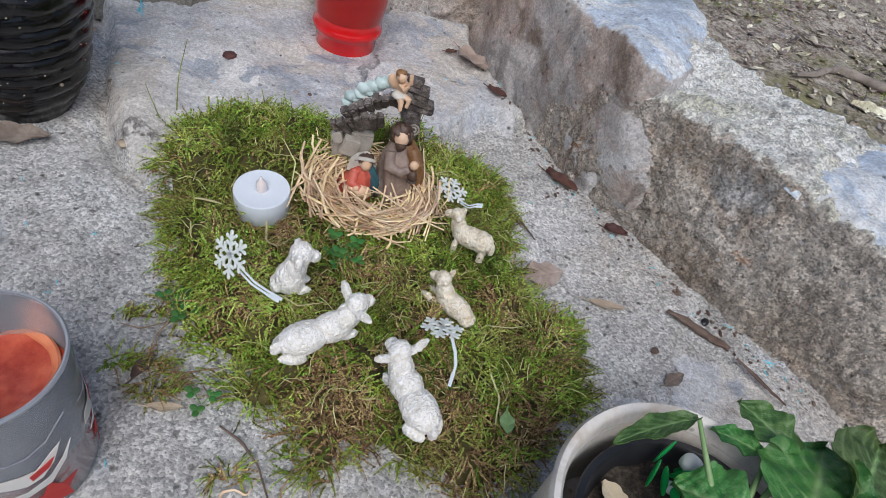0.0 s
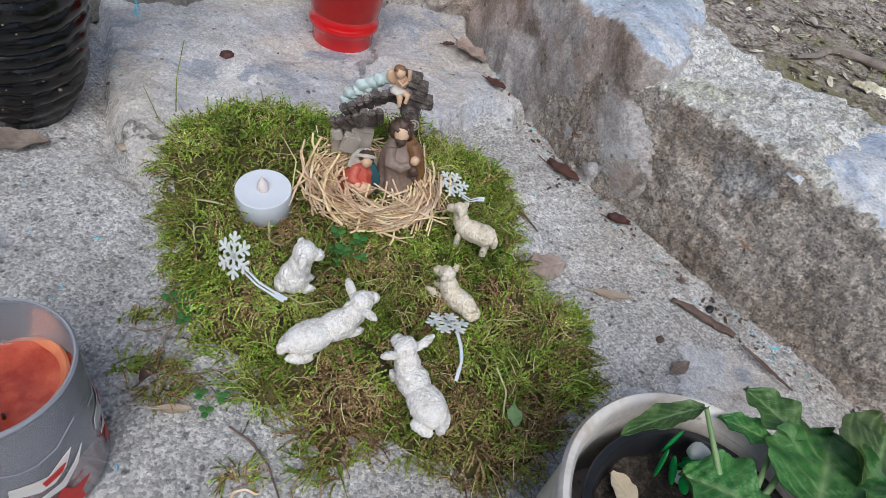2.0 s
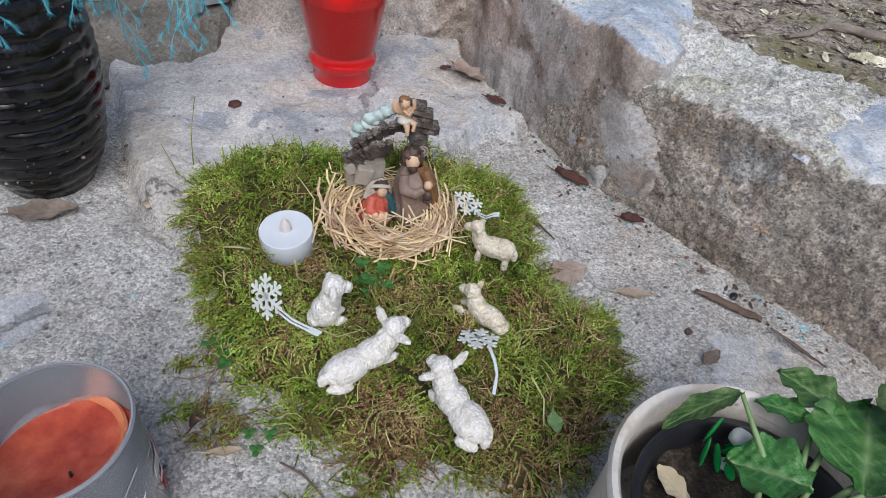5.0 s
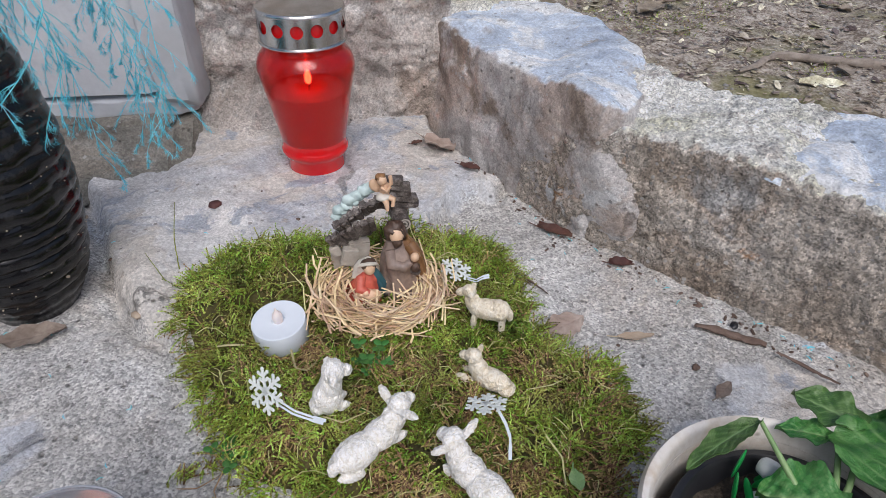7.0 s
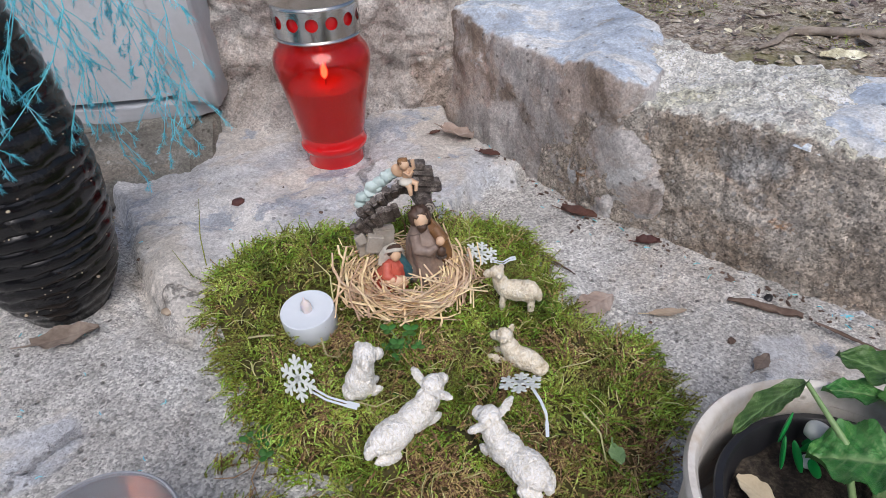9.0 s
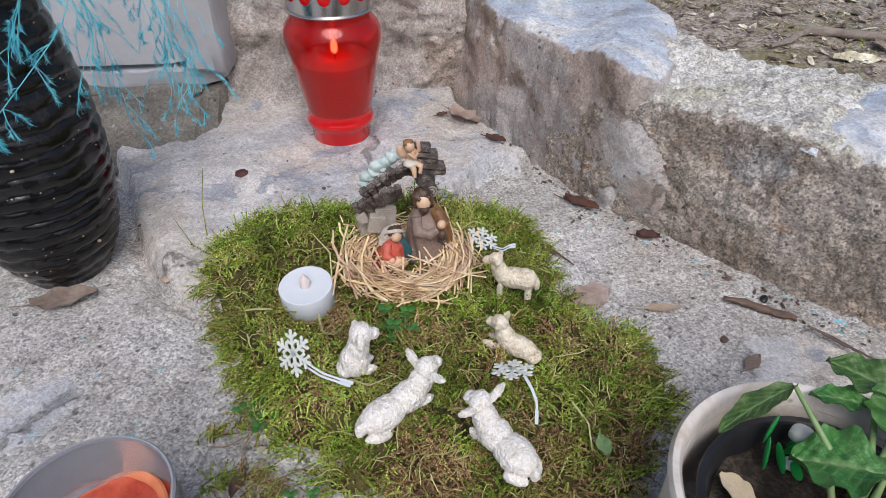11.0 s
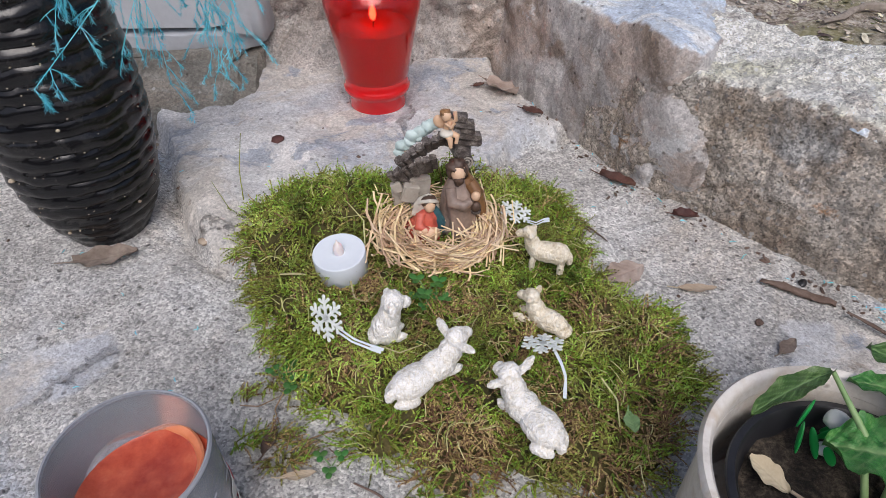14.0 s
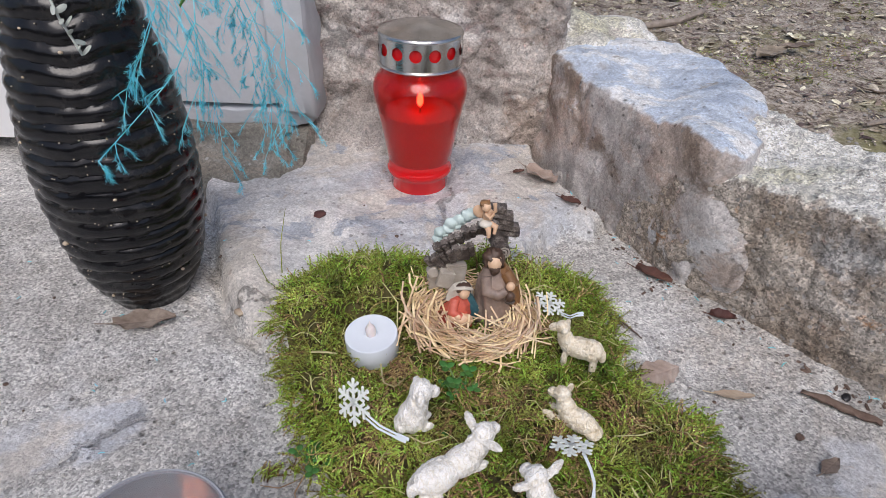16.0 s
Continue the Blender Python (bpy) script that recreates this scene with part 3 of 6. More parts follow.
xs = [-400, -120, -40, -15, -6, -3, -1.7] + spread(-0.8, 2.2, 120) + [3.2, 4.5, 8, 16, 40, 120, 400]
ys = [-400, -120, -40, -15, -6, -3, -1.5] + spread(-0.3, 2.9, 120) + [3.5, 5, 9, 18, 45, 120, 400]
ground = part("ground", grid(xs, ys, earth_height), M_EARTH)
tagged(ground, "bare stony brown earth with thin green growth", "ground", kind="structure")


def along(pts, t):
    """A point at 0..1 along a polyline, by length."""
    pts = [Vector(p) for p in pts]
    lens = [(b - a).length for a, b in zip(pts, pts[1:])]
    d = t * sum(lens)
    for a, b, l in zip(pts, pts[1:], lens):
        if d <= l or b is pts[-1]:
            return a.lerp(b, min(1, d / l))
        d -= l


def rounded_path(corners, n, soft=0.18):
    """A cross-section from foot over front edge and back edge to the far foot, with softened corners."""
    out = []
    for k in range(n):
        t = k / (n - 1)
        acc = Vector((0, 0, 0))
        for o in (-1, -0.5, 0, 0.5, 1):
            acc += along(corners, max(0, min(1, t + o * soft / 10)))
        out.append(acc / 5)
    return out


def wall_run(name, foot, front, back, parent, mat, n=110, m=64, rough=0.006, fine=0.002, seed=0.0, ends=0.0, facet=0.0, grit=0.0, lumps=0.0):
    vs, fs, tops = [], [], []
    for i in range(n):
        t = i / (n - 1)
        a, b, c = along(foot, t), along(front, t), along(back, t)
        d = c.copy()
        d.z = -0.12
        ring = rounded_path([a, b, c, d], m)
        mid = (a + b + c + d) / 4
        squeeze = 1.0
        if ends:
            e = min(t, 1 - t) / ends
            squeeze = math.sqrt(max(0.0, 1 - (1 - min(1, e)) ** 2)) if e < 1 else 1.0
        for k, p in enumerate(ring):
            p = mid + (p - mid) * (0.25 + 0.75 * squeeze)
            out = (p - mid).normalized()
            q = p * 1.0
            w = rough * fbm(q.x, q.y, q.z + seed, 14, 5) + fine * fbm(q.x, q.y, q.z + seed, 75, 4)
            if grit:
                w += grit * fbm(q.x, q.y, q.z + seed, 220, 3)
            if lumps:
                w += lumps * (0.45 - noise.voronoi(q * 150 + Vector((seed, 0, 0)))[0][0])
                w -= 0.007 * step(0.045, 0.085, p.z) * step(0.112, 0.098, p.z) * step(0.45, 0.1, k / m) * (0.6 + fbm(q.x, q.y, q.z, 20, 3))
            if facet:
                bend = Vector((noise.noise(q * 30), noise.noise(q * 30 + Vector((7, 0, 0))), 0)) * 0.25
                for size, share in ((22, 1.0), (9.5, 2.6)):
                    cell = noise.voronoi(q * size + bend + Vector((seed, 0, 0)))[0]
                    w += facet * share * (min(0.5, cell[1] - cell[0]) - 0.25)
            vs.append(p + out * w)
    for i in range(n - 1):
        for k in range(m - 1):
            a = i * m + k
            fs.append((a, a + m, a + m + 1, a + 1))
    fs.append(tuple(range(m)))
    fs.append(tuple(range((n - 1) * m, n * m))[::-1])
    ob = part(name, (vs, fs), mat, parent)
    # upward faces take the second, lighter tone: top light put into the colour
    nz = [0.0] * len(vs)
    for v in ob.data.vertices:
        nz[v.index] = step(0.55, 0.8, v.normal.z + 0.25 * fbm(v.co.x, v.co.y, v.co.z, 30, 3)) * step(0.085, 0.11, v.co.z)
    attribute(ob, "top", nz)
    return ob


low_wall = tagged(new("wall_east"), "low boundary wall of boulders and rough weathered concrete", "wall", kind="structure")
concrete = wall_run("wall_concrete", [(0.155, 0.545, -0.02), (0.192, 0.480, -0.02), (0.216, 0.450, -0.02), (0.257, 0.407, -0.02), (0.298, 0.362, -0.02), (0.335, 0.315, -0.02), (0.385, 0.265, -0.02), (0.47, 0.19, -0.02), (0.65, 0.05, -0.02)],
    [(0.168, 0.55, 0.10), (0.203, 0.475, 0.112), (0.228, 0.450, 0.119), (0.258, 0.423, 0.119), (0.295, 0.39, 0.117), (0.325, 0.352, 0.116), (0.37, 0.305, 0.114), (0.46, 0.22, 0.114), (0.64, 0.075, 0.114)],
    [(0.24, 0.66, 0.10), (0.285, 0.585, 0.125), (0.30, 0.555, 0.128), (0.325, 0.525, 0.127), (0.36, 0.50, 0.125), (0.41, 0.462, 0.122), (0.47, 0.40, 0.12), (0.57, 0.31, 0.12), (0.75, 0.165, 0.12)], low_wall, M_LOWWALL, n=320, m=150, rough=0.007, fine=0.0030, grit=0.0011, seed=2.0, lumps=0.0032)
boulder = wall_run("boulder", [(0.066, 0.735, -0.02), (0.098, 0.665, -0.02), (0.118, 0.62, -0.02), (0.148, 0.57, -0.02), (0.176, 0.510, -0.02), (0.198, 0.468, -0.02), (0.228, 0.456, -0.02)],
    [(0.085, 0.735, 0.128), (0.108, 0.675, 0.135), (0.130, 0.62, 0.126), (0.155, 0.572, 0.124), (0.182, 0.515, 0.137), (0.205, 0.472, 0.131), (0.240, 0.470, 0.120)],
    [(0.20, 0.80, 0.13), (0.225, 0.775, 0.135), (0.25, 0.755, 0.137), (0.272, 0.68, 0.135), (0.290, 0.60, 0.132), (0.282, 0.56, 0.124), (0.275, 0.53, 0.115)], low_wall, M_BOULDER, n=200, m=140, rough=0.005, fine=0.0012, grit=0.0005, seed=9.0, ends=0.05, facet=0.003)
cap_stone = wall_run("cap_stone", [(0.296, 0.385, 0.107), (0.325, 0.351, 0.104), (0.369, 0.3055, 0.102), (0.459, 0.2205, 0.102), (0.52, 0.166, 0.102)],
    [(0.300, 0.389, 0.1185), (0.328, 0.356, 0.1195), (0.372, 0.310, 0.1190), (0.462, 0.225, 0.119), (0.525, 0.172, 0.118)],
    [(0.398, 0.468, 0.1220), (0.415, 0.459, 0.1255), (0.455, 0.418, 0.1265), (0.525, 0.35, 0.1265), (0.60, 0.28, 0.125)], low_wall, M_BLUEROCK, n=140, m=110, rough=0.0022, fine=0.0018, grit=0.0006, seed=5.0, ends=0.02, facet=0.0035)


part("stone", ball((0.2175, 0.478, 0.036), (0.050, 0.019, 0.056), 70, 50, Matrix.Rotation(radians(-58), 3, "Z") @ Matrix.Rotation(radians(8), 3, "X"), 0.14, 6.0), M_ROCK, low_wall, "rounded grey stone set in the mortar")


def wall_face(x, z):
    """How far forward the back wall stands, by place and height."""
    y = 0.705 + 0.012 * fbm(x, 0.0, z, 9, 4) + 0.006 * fbm(x, 2.0, z, 40, 5) + 0.0012 * fbm(x, 4.0, z, 200, 3)
    c = noise.voronoi((x * 11, 0.3, z * 11))[0]
    y -= 0.016 * min(0.6, c[1] - c[0])
    y -= 0.055 * (1 - step(0.0, 0.07, z)) * step(0.12, -0.16, x)
    return y


zs, xs = spread(-0.1, 0.20, 110) + spread(0.21, 0.62, 40), spread(-0.40, 0.118, 220)
vs = []
for z in zs:
    for i, x in enumerate(xs):
        u = max(0.0, (x - 0.100) / 0.018)
        vs.append((min(x, 0.112 + 0.01 * fbm(0.0, 1.0, z, 14)), wall_face(x, z) + 0.02 * u * u, z))
n = len(xs)
fs = [(j * n + i, j * n + i + 1, (j + 1) * n + i + 1, (j + 1) * n + i) for j in range(len(zs) - 1) for i in range(n - 1)]
k = len(vs)
vs += [(v[0], 0.95, v[2]) for v in vs]
rim = [i for i in range(n)] + [j * n + n - 1 for j in range(1, len(zs))] + [(len(zs) - 1) * n + i for i in range(n - 2, -1, -1)] + [j * n for j in range(len(zs) - 2, 0, -1)]
fs += [(b, a, a + k, b + k) for a, b in zip(rim, rim[1:] + rim[:1])]
wall_north = part("wall_north", (vs, fs), M_BACK)
tagged(wall_north, "rough cast concrete wall with a sloping foot", "wall", kind="structure")


def slab_box(name, x0, x1, y0, y1, z0, z1, mat, parent, seed, amp=0.0015, nx=40, nz=40, tilt=0.0, lean=0.0):
    """A worn block with softened, uneven edges."""
    bm = bmesh.new()
    bmesh.ops.create_cube(bm, size=1)
    bmesh.ops.subdivide_edges(bm, edges=list(bm.edges), cuts=22, use_grid_fill=True)
    for v in bm.verts:
        c = v.co.copy()
        q = Vector((max(-0.5, min(0.5, c.x)), c.y, c.z))
        p = Vector((x0 + (c.x + 0.5) * (x1 - x0), y0 + (c.y + 0.5) * (y1 - y0), z0 + (c.z + 0.5) * (z1 - z0)))
        e = sum(step(0.40, 0.5, abs(a)) for a in c)
        mid = Vector(((x0 + x1) / 2, (y0 + y1) / 2, (z0 + z1) / 2))
        if e > 1:
            p += (mid - p).normalized() * (e - 1) * amp * 3
        p += Vector((fbm(p.x, p.y, p.z + seed, 25, 4), fbm(p.x, p.y, p.z + seed + 4, 25, 4), fbm(p.x, p.y, p.z + seed + 8, 25, 4))) * amp
        p.x += tilt * (p.z - z0)
        p.y += lean * (p.z - z0) * (0.5 - c.y)
        v.co = p
    vs = [v.co.copy() for v in bm.verts]
    fs = [tuple(v.index for v in f.verts) for f in bm.faces]
    bm.free()
    return part(name, (vs, fs), mat, parent)


pillar = tagged(new("wall_pillar"), "grey-blue plastered pillar with a paler chamfered corner strip", "wall", kind="structure")
slab_box("plaster_panel", -0.37, -0.205, 0.672, 0.80, 0.068, 0.62, M_PLASTER, pillar, 1.0, 0.001)
slab_box("corner_strip", -0.205, -0.158, 0.655, 0.80, 0.060, 0.62, M_PLASTER, pillar, 3.0, 0.0035, tilt=-0.04)
slab_box("plinth_ledge", -0.37, -0.17, 0.669, 0.80, 0.046, 0.0655, M_PLASTER, pillar, 6.0, 0.003)
slab_box("foot_block", -0.37, -0.172, 0.562, 0.80, -0.005, 0.050, M_BLOCK, pillar, 7.0, 0.006, lean=1.5)
board = tagged(slab_box("wall_west", -0.80, -0.46, 0.66, 0.80, 0.02, 0.62, M_WHITE, None, 11.0, 0.001), "white painted board standing clear of the terrace", "wall", kind="structure")
slab_box("recess", -0.82, -0.34, 0.80, 0.86, -0.08, 0.62, M_BLOCK, pillar, 12.0, 0.002)

# plain closing wall added behind the camera, unseen, to darken reflections and low light
closing = tagged(slab_box("unseen_wall_south", -4.0, 4.0, -2.3, -2.1, -0.1, 0.9, M_BLOCK, None, 20.0, 0.002), "plain unseen wall added to darken reflections", "wall", kind="structure")
part("ledge", ball((0.150, 0.800, 0.105), (0.085, 0.055, 0.042), 60, 40, None, 0.45, 3.0), M_CAP, wall_north, "pale crumbling concrete ledge")


# ---- moss ----
MOSS = [(-0.143, 0.378), (-0.138, 0.417), (-0.1115, 0.447), (-0.063, 0.458), (-0.030, 0.455), (0.052, 0.482), (0.09, 0.475), (0.1236, 0.449), (0.127, 0.392), (0.136, 0.3325), (0.173, 0.304), (0.178, 0.252), (0.1775, 0.235), (0.149, 0.214), (0.14, 0.187), (0.119, 0.174), (0.09, 0.170), (0.066, 0.178), (0.048, 0.187), (0.033, 0.192), (0.022, 0.168), (0.006, 0.163), (-0.004, 0.178), (-0.012, 0.197), (-0.040, 0.195), (-0.050, 0.208), (-0.045, 0.223), (-0.078, 0.236), (-0.097, 0.263), (-0.108, 0.294), (-0.127, 0.3326)]


def moss_depth(x, y):
    return -inside(x, y, MOSS) + 0.006 * fbm(x, y, 0.0, 45, 3)


def moss_height(x, y):
    d = moss_depth(x, y)
    return floor_height(x, y) + 0.022 * step(-0.004, 0.035, d) + (0.005 * fbm(x, y, 4.0, 22, 3) + 0.0075 * fbm(x, y, 8.0, 62, 3)) * step(0, 0.03, d)


moss = thing("moss_patch", "thick spread of green and brown moss laid on concrete", "moss")
xs, ys = spread(-0.155, 0.19, 110), spread(0.145, 0.495, 110)
vs, fs = grid(xs, ys, lambda x, y: moss_height(x, y) - 0.004)
keep = [moss_depth(v[0], v[1]) > -0.001 for v in vs]
fs = [f for f in fs if all(keep[i] for i in f)]
used = sorted({i for f in fs for i in f})
new_of = {i: k for k, i in enumerate(used)}
part("moss_bed", ([vs[i] for i in used], [tuple(new_of[i] for i in f) for f in fs]), M_HUMUS, moss)


def sprigs(count, spots, rng, lo=0.008, hi=0.020):
    """Feathery shoots: a bent stem clothed in short overlapping leaflets."""
    vs, fs, mi = [], [], []
    for _ in range(count):
        x, y, z, brown = spots(rng)
        if x is None:
            continue
        l = rng.uniform(lo, hi)
        az = 9.0 * noise.noise((x * 38, y * 38, 3.0)) + rng.gauss(0, 0.8)
        el = rng.uniform(0.15, 1.15)
        out = moss_slope(x, y)
        d = (Vector((math.cos(az) * math.cos(el), math.sin(az) * math.cos(el), math.sin(el))) + out).normalized()
        sag = rng.uniform(0.3, 1.3)
        p = Vector((x, y, z))
        w = rng.uniform(0.0005, 0.00085)
        steps = max(4, int(l / 0.0023))
        old = None
        for k in range(steps + 1):
            side = d.cross((0.05, 0.1, 1)).normalized()
            up = side.cross(d)
            n = len(vs)
            ww = w * (0.75 - 0.5 * k / steps)
            vs += [tuple(p - side * ww), tuple(p + side * ww)]
            if old is not None:
                fs.append((old, old + 1, n + 1, n))
                mi.append(brown)
            old = n
            if k:
                ll = 0.0028 * (1.05 - 0.45 * k / steps)
                turn = rng.uniform(0, 6.28)
                for j in range(3):
                    t = turn + 2.09 * j
                    o = side * math.cos(t) + up * math.sin(t)
                    tip = p + (o * 0.55 + d * 0.85) * ll
                    e = d.cross(o) * w * 0.95
                    b = len(vs)
                    vs += [tuple(p - e), tuple(p + e), tuple(tip)]
                    fs.append((b, b + 1, b + 2))
                    mi.append(brown)
            p = p + d * (l / steps)
            d = (d + Vector((rng.uniform(-0.22, 0.22), rng.uniform(-0.22, 0.22), -sag / steps * 1.2))).normalized()
    return vs, fs, mi


def moss_slope(x, y):
    """Shoots lean outwards where the cushion ends."""
    e = 0.006
    here = moss_depth(x, y)
    v = Vector((moss_depth(x - e, y) - moss_depth(x + e, y), moss_depth(x, y - e) - moss_depth(x, y + e), 0))
    return v / (2 * e) * 0.8 * step(0.022, 0.0, abs(here))


BROWN = [(0.014, 0.203, 0.026), (0.018, 0.300, 0.018), (-0.036, 0.322, 0.018), (0.080, 0.216, 0.017), (-0.055, 0.250, 0.010), (0.108, 0.290, 0.016), (0.062, 0.262, 0.016), (0.125, 0.215, 0.018), (0.100, 0.180, 0.016)]


def moss_spot(rng):
    for _ in range(20):
        x, y = rng.uniform(-0.155, 0.19), rng.uniform(0.145, 0.495)
        d = moss_depth(x, y)
        if d > 0.0:
            k = max(math.exp(-((x - a) ** 2 + (y - b) ** 2) / r ** 2) for a, b, r in BROWN)
            k += 0.32 * fbm(x, y, 12.0, 24, 3)
            return x, y, moss_height(x, y) - 0.003, 1 if rng.random() < k * 0.95 + 0.05 else 0
    return None, None, None, 0


rng = random.Random(4)
vs, fs, mi = sprigs(12500, moss_spot, rng, 0.008, 0.021)
for _ in range(420):
    x, y, z, k = moss_spot(rng)
    a, l = rng.uniform(0, 6.28), rng.uniform(0.008, 0.022)
    pts = [(x + math.cos(a + s * 0.5) * l * s, y + math.sin(a + s * 0.5) * l * s, z + 0.003 + rng.uniform(0.002, 0.007) * math.sin(3.1 * s)) for s in (0, 0.35, 0.7, 1.0)]
    v, f = tube(pts, 0.00032, 3)
    fs += [tuple(i + len(vs) for i in q) for q in f]
    vs += [tuple(q) for q in v]
    mi += [2] * len(f)
ob = new("moss_growth", mesh("moss_growth", vs, fs, [M_MOSS, M_MOSSDARK, M_GRASS], False, mi))
ob.parent = moss
tagged(ob, "feathery moss shoots", kind="stuff")


def scrap_spot(cx, cy, r):
    def pick(rng):
        a, d = rng.uniform(0, 2 * math.pi), r * math.sqrt(rng.random())
        x, y = cx + d * math.cos(a) * 1.5, cy + d * math.sin(a) * 0.8
        return x, y, floor_height(x, y) + 0.0015, 1 if rng.random() < 0.3 else 0
    return pick


for cx, cy, r, n in ((-0.092, 0.216, 0.007, 45), (-0.083, 0.203, 0.009, 70), (-0.108, 0.215, 0.006, 35), (-0.118, 0.248, 0.006, 22), (-0.032, 0.160, 0.006, 35), (-0.100, 0.252, 0.004, 14)):
    vs, fs, mi = sprigs(n, scrap_spot(cx, cy, r), rng, 0.007, 0.014)
    ob = new("moss_scrap", mesh("moss_scrap", vs, fs, [M_MOSS, M_MOSSDARK], False, mi))
    tagged(ob, "loose scrap of moss fallen on the concrete", "moss", "moss scraps", "stuff")


# ---- straw nest ----
NEST = Vector((0.012, 0.368, 0.030))
vs_all = []
for k in range(380):
    a = rng.uniform(0, 2 * math.pi)
    r = 0.041 * math.sqrt(rng.uniform(0.35, 1.2))
    l = rng.uniform(0.022, 0.062)
    h = 0.000 + 0.016 * rng.random() * math.exp(-((r - 0.042) / 0.02) ** 2)
    t = a + math.pi / 2 + rng.gauss(0, 0.55)
    c = NEST + Vector((r * math.cos(a) * 1.12, r * math.sin(a) * 0.95, h))
    d = Vector((math.cos(t), math.sin(t), rng.gauss(0, 0.22)))
    bend = Vector((-math.cos(a), -math.sin(a), rng.uniform(-0.3, 0.5))) * rng.uniform(0.0, 1.5)
    pts = [c + d * l * s + bend * l * (s * s) for s in (-0.5, -0.25, 0, 0.25, 0.5)]
    vs_all.append(tube(pts, [rng.uniform(0.0005, 0.00095)] * 5, 5, 0.5))
nest = part("straw_nest", join(*vs_all), M_STRAW)
tagged(nest, "loose round nest of golden straw lying on moss", "nest", kind="stuff")


# ---- painted nativity figurine, one cast piece ----
def figurine():
    pieces = []

    def put(vf, m):
        pieces.append((vf, m))

    rx = lambda a: Matrix.Rotation(radians(a), 3, "X")
    rz = lambda a: Matrix.Rotation(radians(a), 3, "Z")
    ry = lambda a: Matrix.Rotation(radians(a), 3, "Y")
    def worn(vf, amount, scale=260):
        return [Vector(v) + amount * Vector((fbm(v[0], v[1], v[2], scale, 3), fbm(v[0], v[1], v[2] + 3, scale, 3), fbm(v[0], v[1], v[2] + 6, scale, 3))) for v in vf[0]], vf[1]

    def drape(path, radii, folds, deep, flat=0.8, turn=0.0):
        """A hanging cloth form: smooth rings with folds that deepen towards the hem."""
        vs, fs = [], []
        seg, n = 44, 22
        for i in range(n):
            t = i / (n - 1)
            c = along(path, t)
            u = t * (len(radii) - 1)
            q = min(int(u), len(radii) - 2)
            e = u - q
            r = radii[q] + (radii[q + 1] - radii[q]) * e * e * (3 - 2 * e)
            for k in range(seg):
                a = 2 * math.pi * k / seg
                f = 1 + deep * (1 - 0.65 * t) * math.sin(folds * a + turn + 2.2 * t + 1.5 * math.sin(2 * a + t * 3)) + 0.05 * noise.noise((math.cos(a) * 2, math.sin(a) * 2, t * 5 + turn))
                vs.append(c + Vector((math.cos(a) * r * f, math.sin(a) * r * f * flat, 0)))
            if i:
                m = i * seg
                fs += [(m - seg + k, m - seg + (k + 1) % seg, m + (k + 1) % seg, m + k) for k in range(seg)]
        fs.append(tuple(range(seg))[::-1])
        fs.append(tuple(range((n - 1) * seg, n * seg)))
        return vs, fs

    rg = random.Random(12)
    # base and ruined wall of stone
    put(worn(ball((0.002, 0.004, 0.003), (0.036, 0.02, 0.006), 24, 12), 0.002), 5)
    put(worn(box((-0.015, 0.006, 0.020), (0.015, 0.009, 0.036), ry(7) @ rz(10)), 0.0012), 4)
    put(worn(box((-0.021, 0.000, 0.029), (0.011, 0.006, 0.014), ry(14) @ rz(4)), 0.0012), 4)
    put(worn(box((-0.027, 0.008, 0.015), (0.011, 0.008, 0.026), ry(-8)), 0.0012), 4)
    put(worn(box((-0.030, 0.003, 0.033), (0.007, 0.006, 0.009), ry(-20)), 0.001), 4)
    # timber roof: worn boards laid side by side along a rising curve, a second course above
    for k in range(7):
        t = k / 6
        put(worn(box((-0.031 + 0.0046 * k, 0.004 - 0.0015 * (k % 2), 0.040 + 0.0026 * k - 0.004 * t * t), (0.0054, 0.0045, 0.0165 + rg.uniform(-0.003, 0.003)), ry(-30 + 20 * t + rg.uniform(-5, 5)) @ rx(24), 0.2), 0.0010), 5)
    for k in range(9):
        t = k / 8
        put(worn(box((-0.026 + 0.0046 * k, 0.003 - 0.0015 * (k % 2), 0.0535 + 0.0185 * math.sin(t * 1.5)), (0.0058, 0.0060, 0.0135 + rg.uniform(-0.002, 0.002)), ry(-34 + 40 * t + rg.uniform(-5, 5)) @ rx(34), 0.2), 0.0008), 5)
    for k in range(5):
        put(worn(box((0.0185 - 0.0014 * k, 0.010, 0.064 + 0.0047 * k), (0.024 - 0.0022 * k + 0.004 * (k % 2), 0.008, 0.0040), ry(7) @ rz(-6 + 3 * (k % 2)), 0.2), 0.0010), 5)
    put(worn(tube([(0.014, 0.014, 0.058), (0.018, -0.006, 0.056)], 0.0058, 16), 0.0008), 5)
    put(worn(tube([(0.019, 0.012, 0.0), (0.018, 0.012, 0.030), (0.019, 0.012, 0.058)], [0.0065, 0.005, 0.005], 14), 0.0014), 5)
    for r in (0.0042, 0.0022):
        put(tube([(0.0180 + r * math.cos(a * 0.7), -0.0064, 0.056 + r * math.sin(a * 0.7)) for a in range(10)], 0.0007, 6), 4)
    # clouds
    for x, z, r in ((-0.026, 0.055, 0.0040), (-0.024, 0.060, 0.0048), (-0.019, 0.064, 0.0042), (-0.016, 0.068, 0.0050), (-0.011, 0.071, 0.0046), (-0.006, 0.074, 0.0050), (-0.001, 0.076, 0.0046), (-0.021, 0.060, 0.0040), (-0.012, 0.066, 0.0038)):
        put(worn(ball((x - 0.001, 0.0075, z + 0.0035), (r, r * 0.8, r * 0.85), 16, 10, None, 0.35, x * 900), 0.0008), 6)
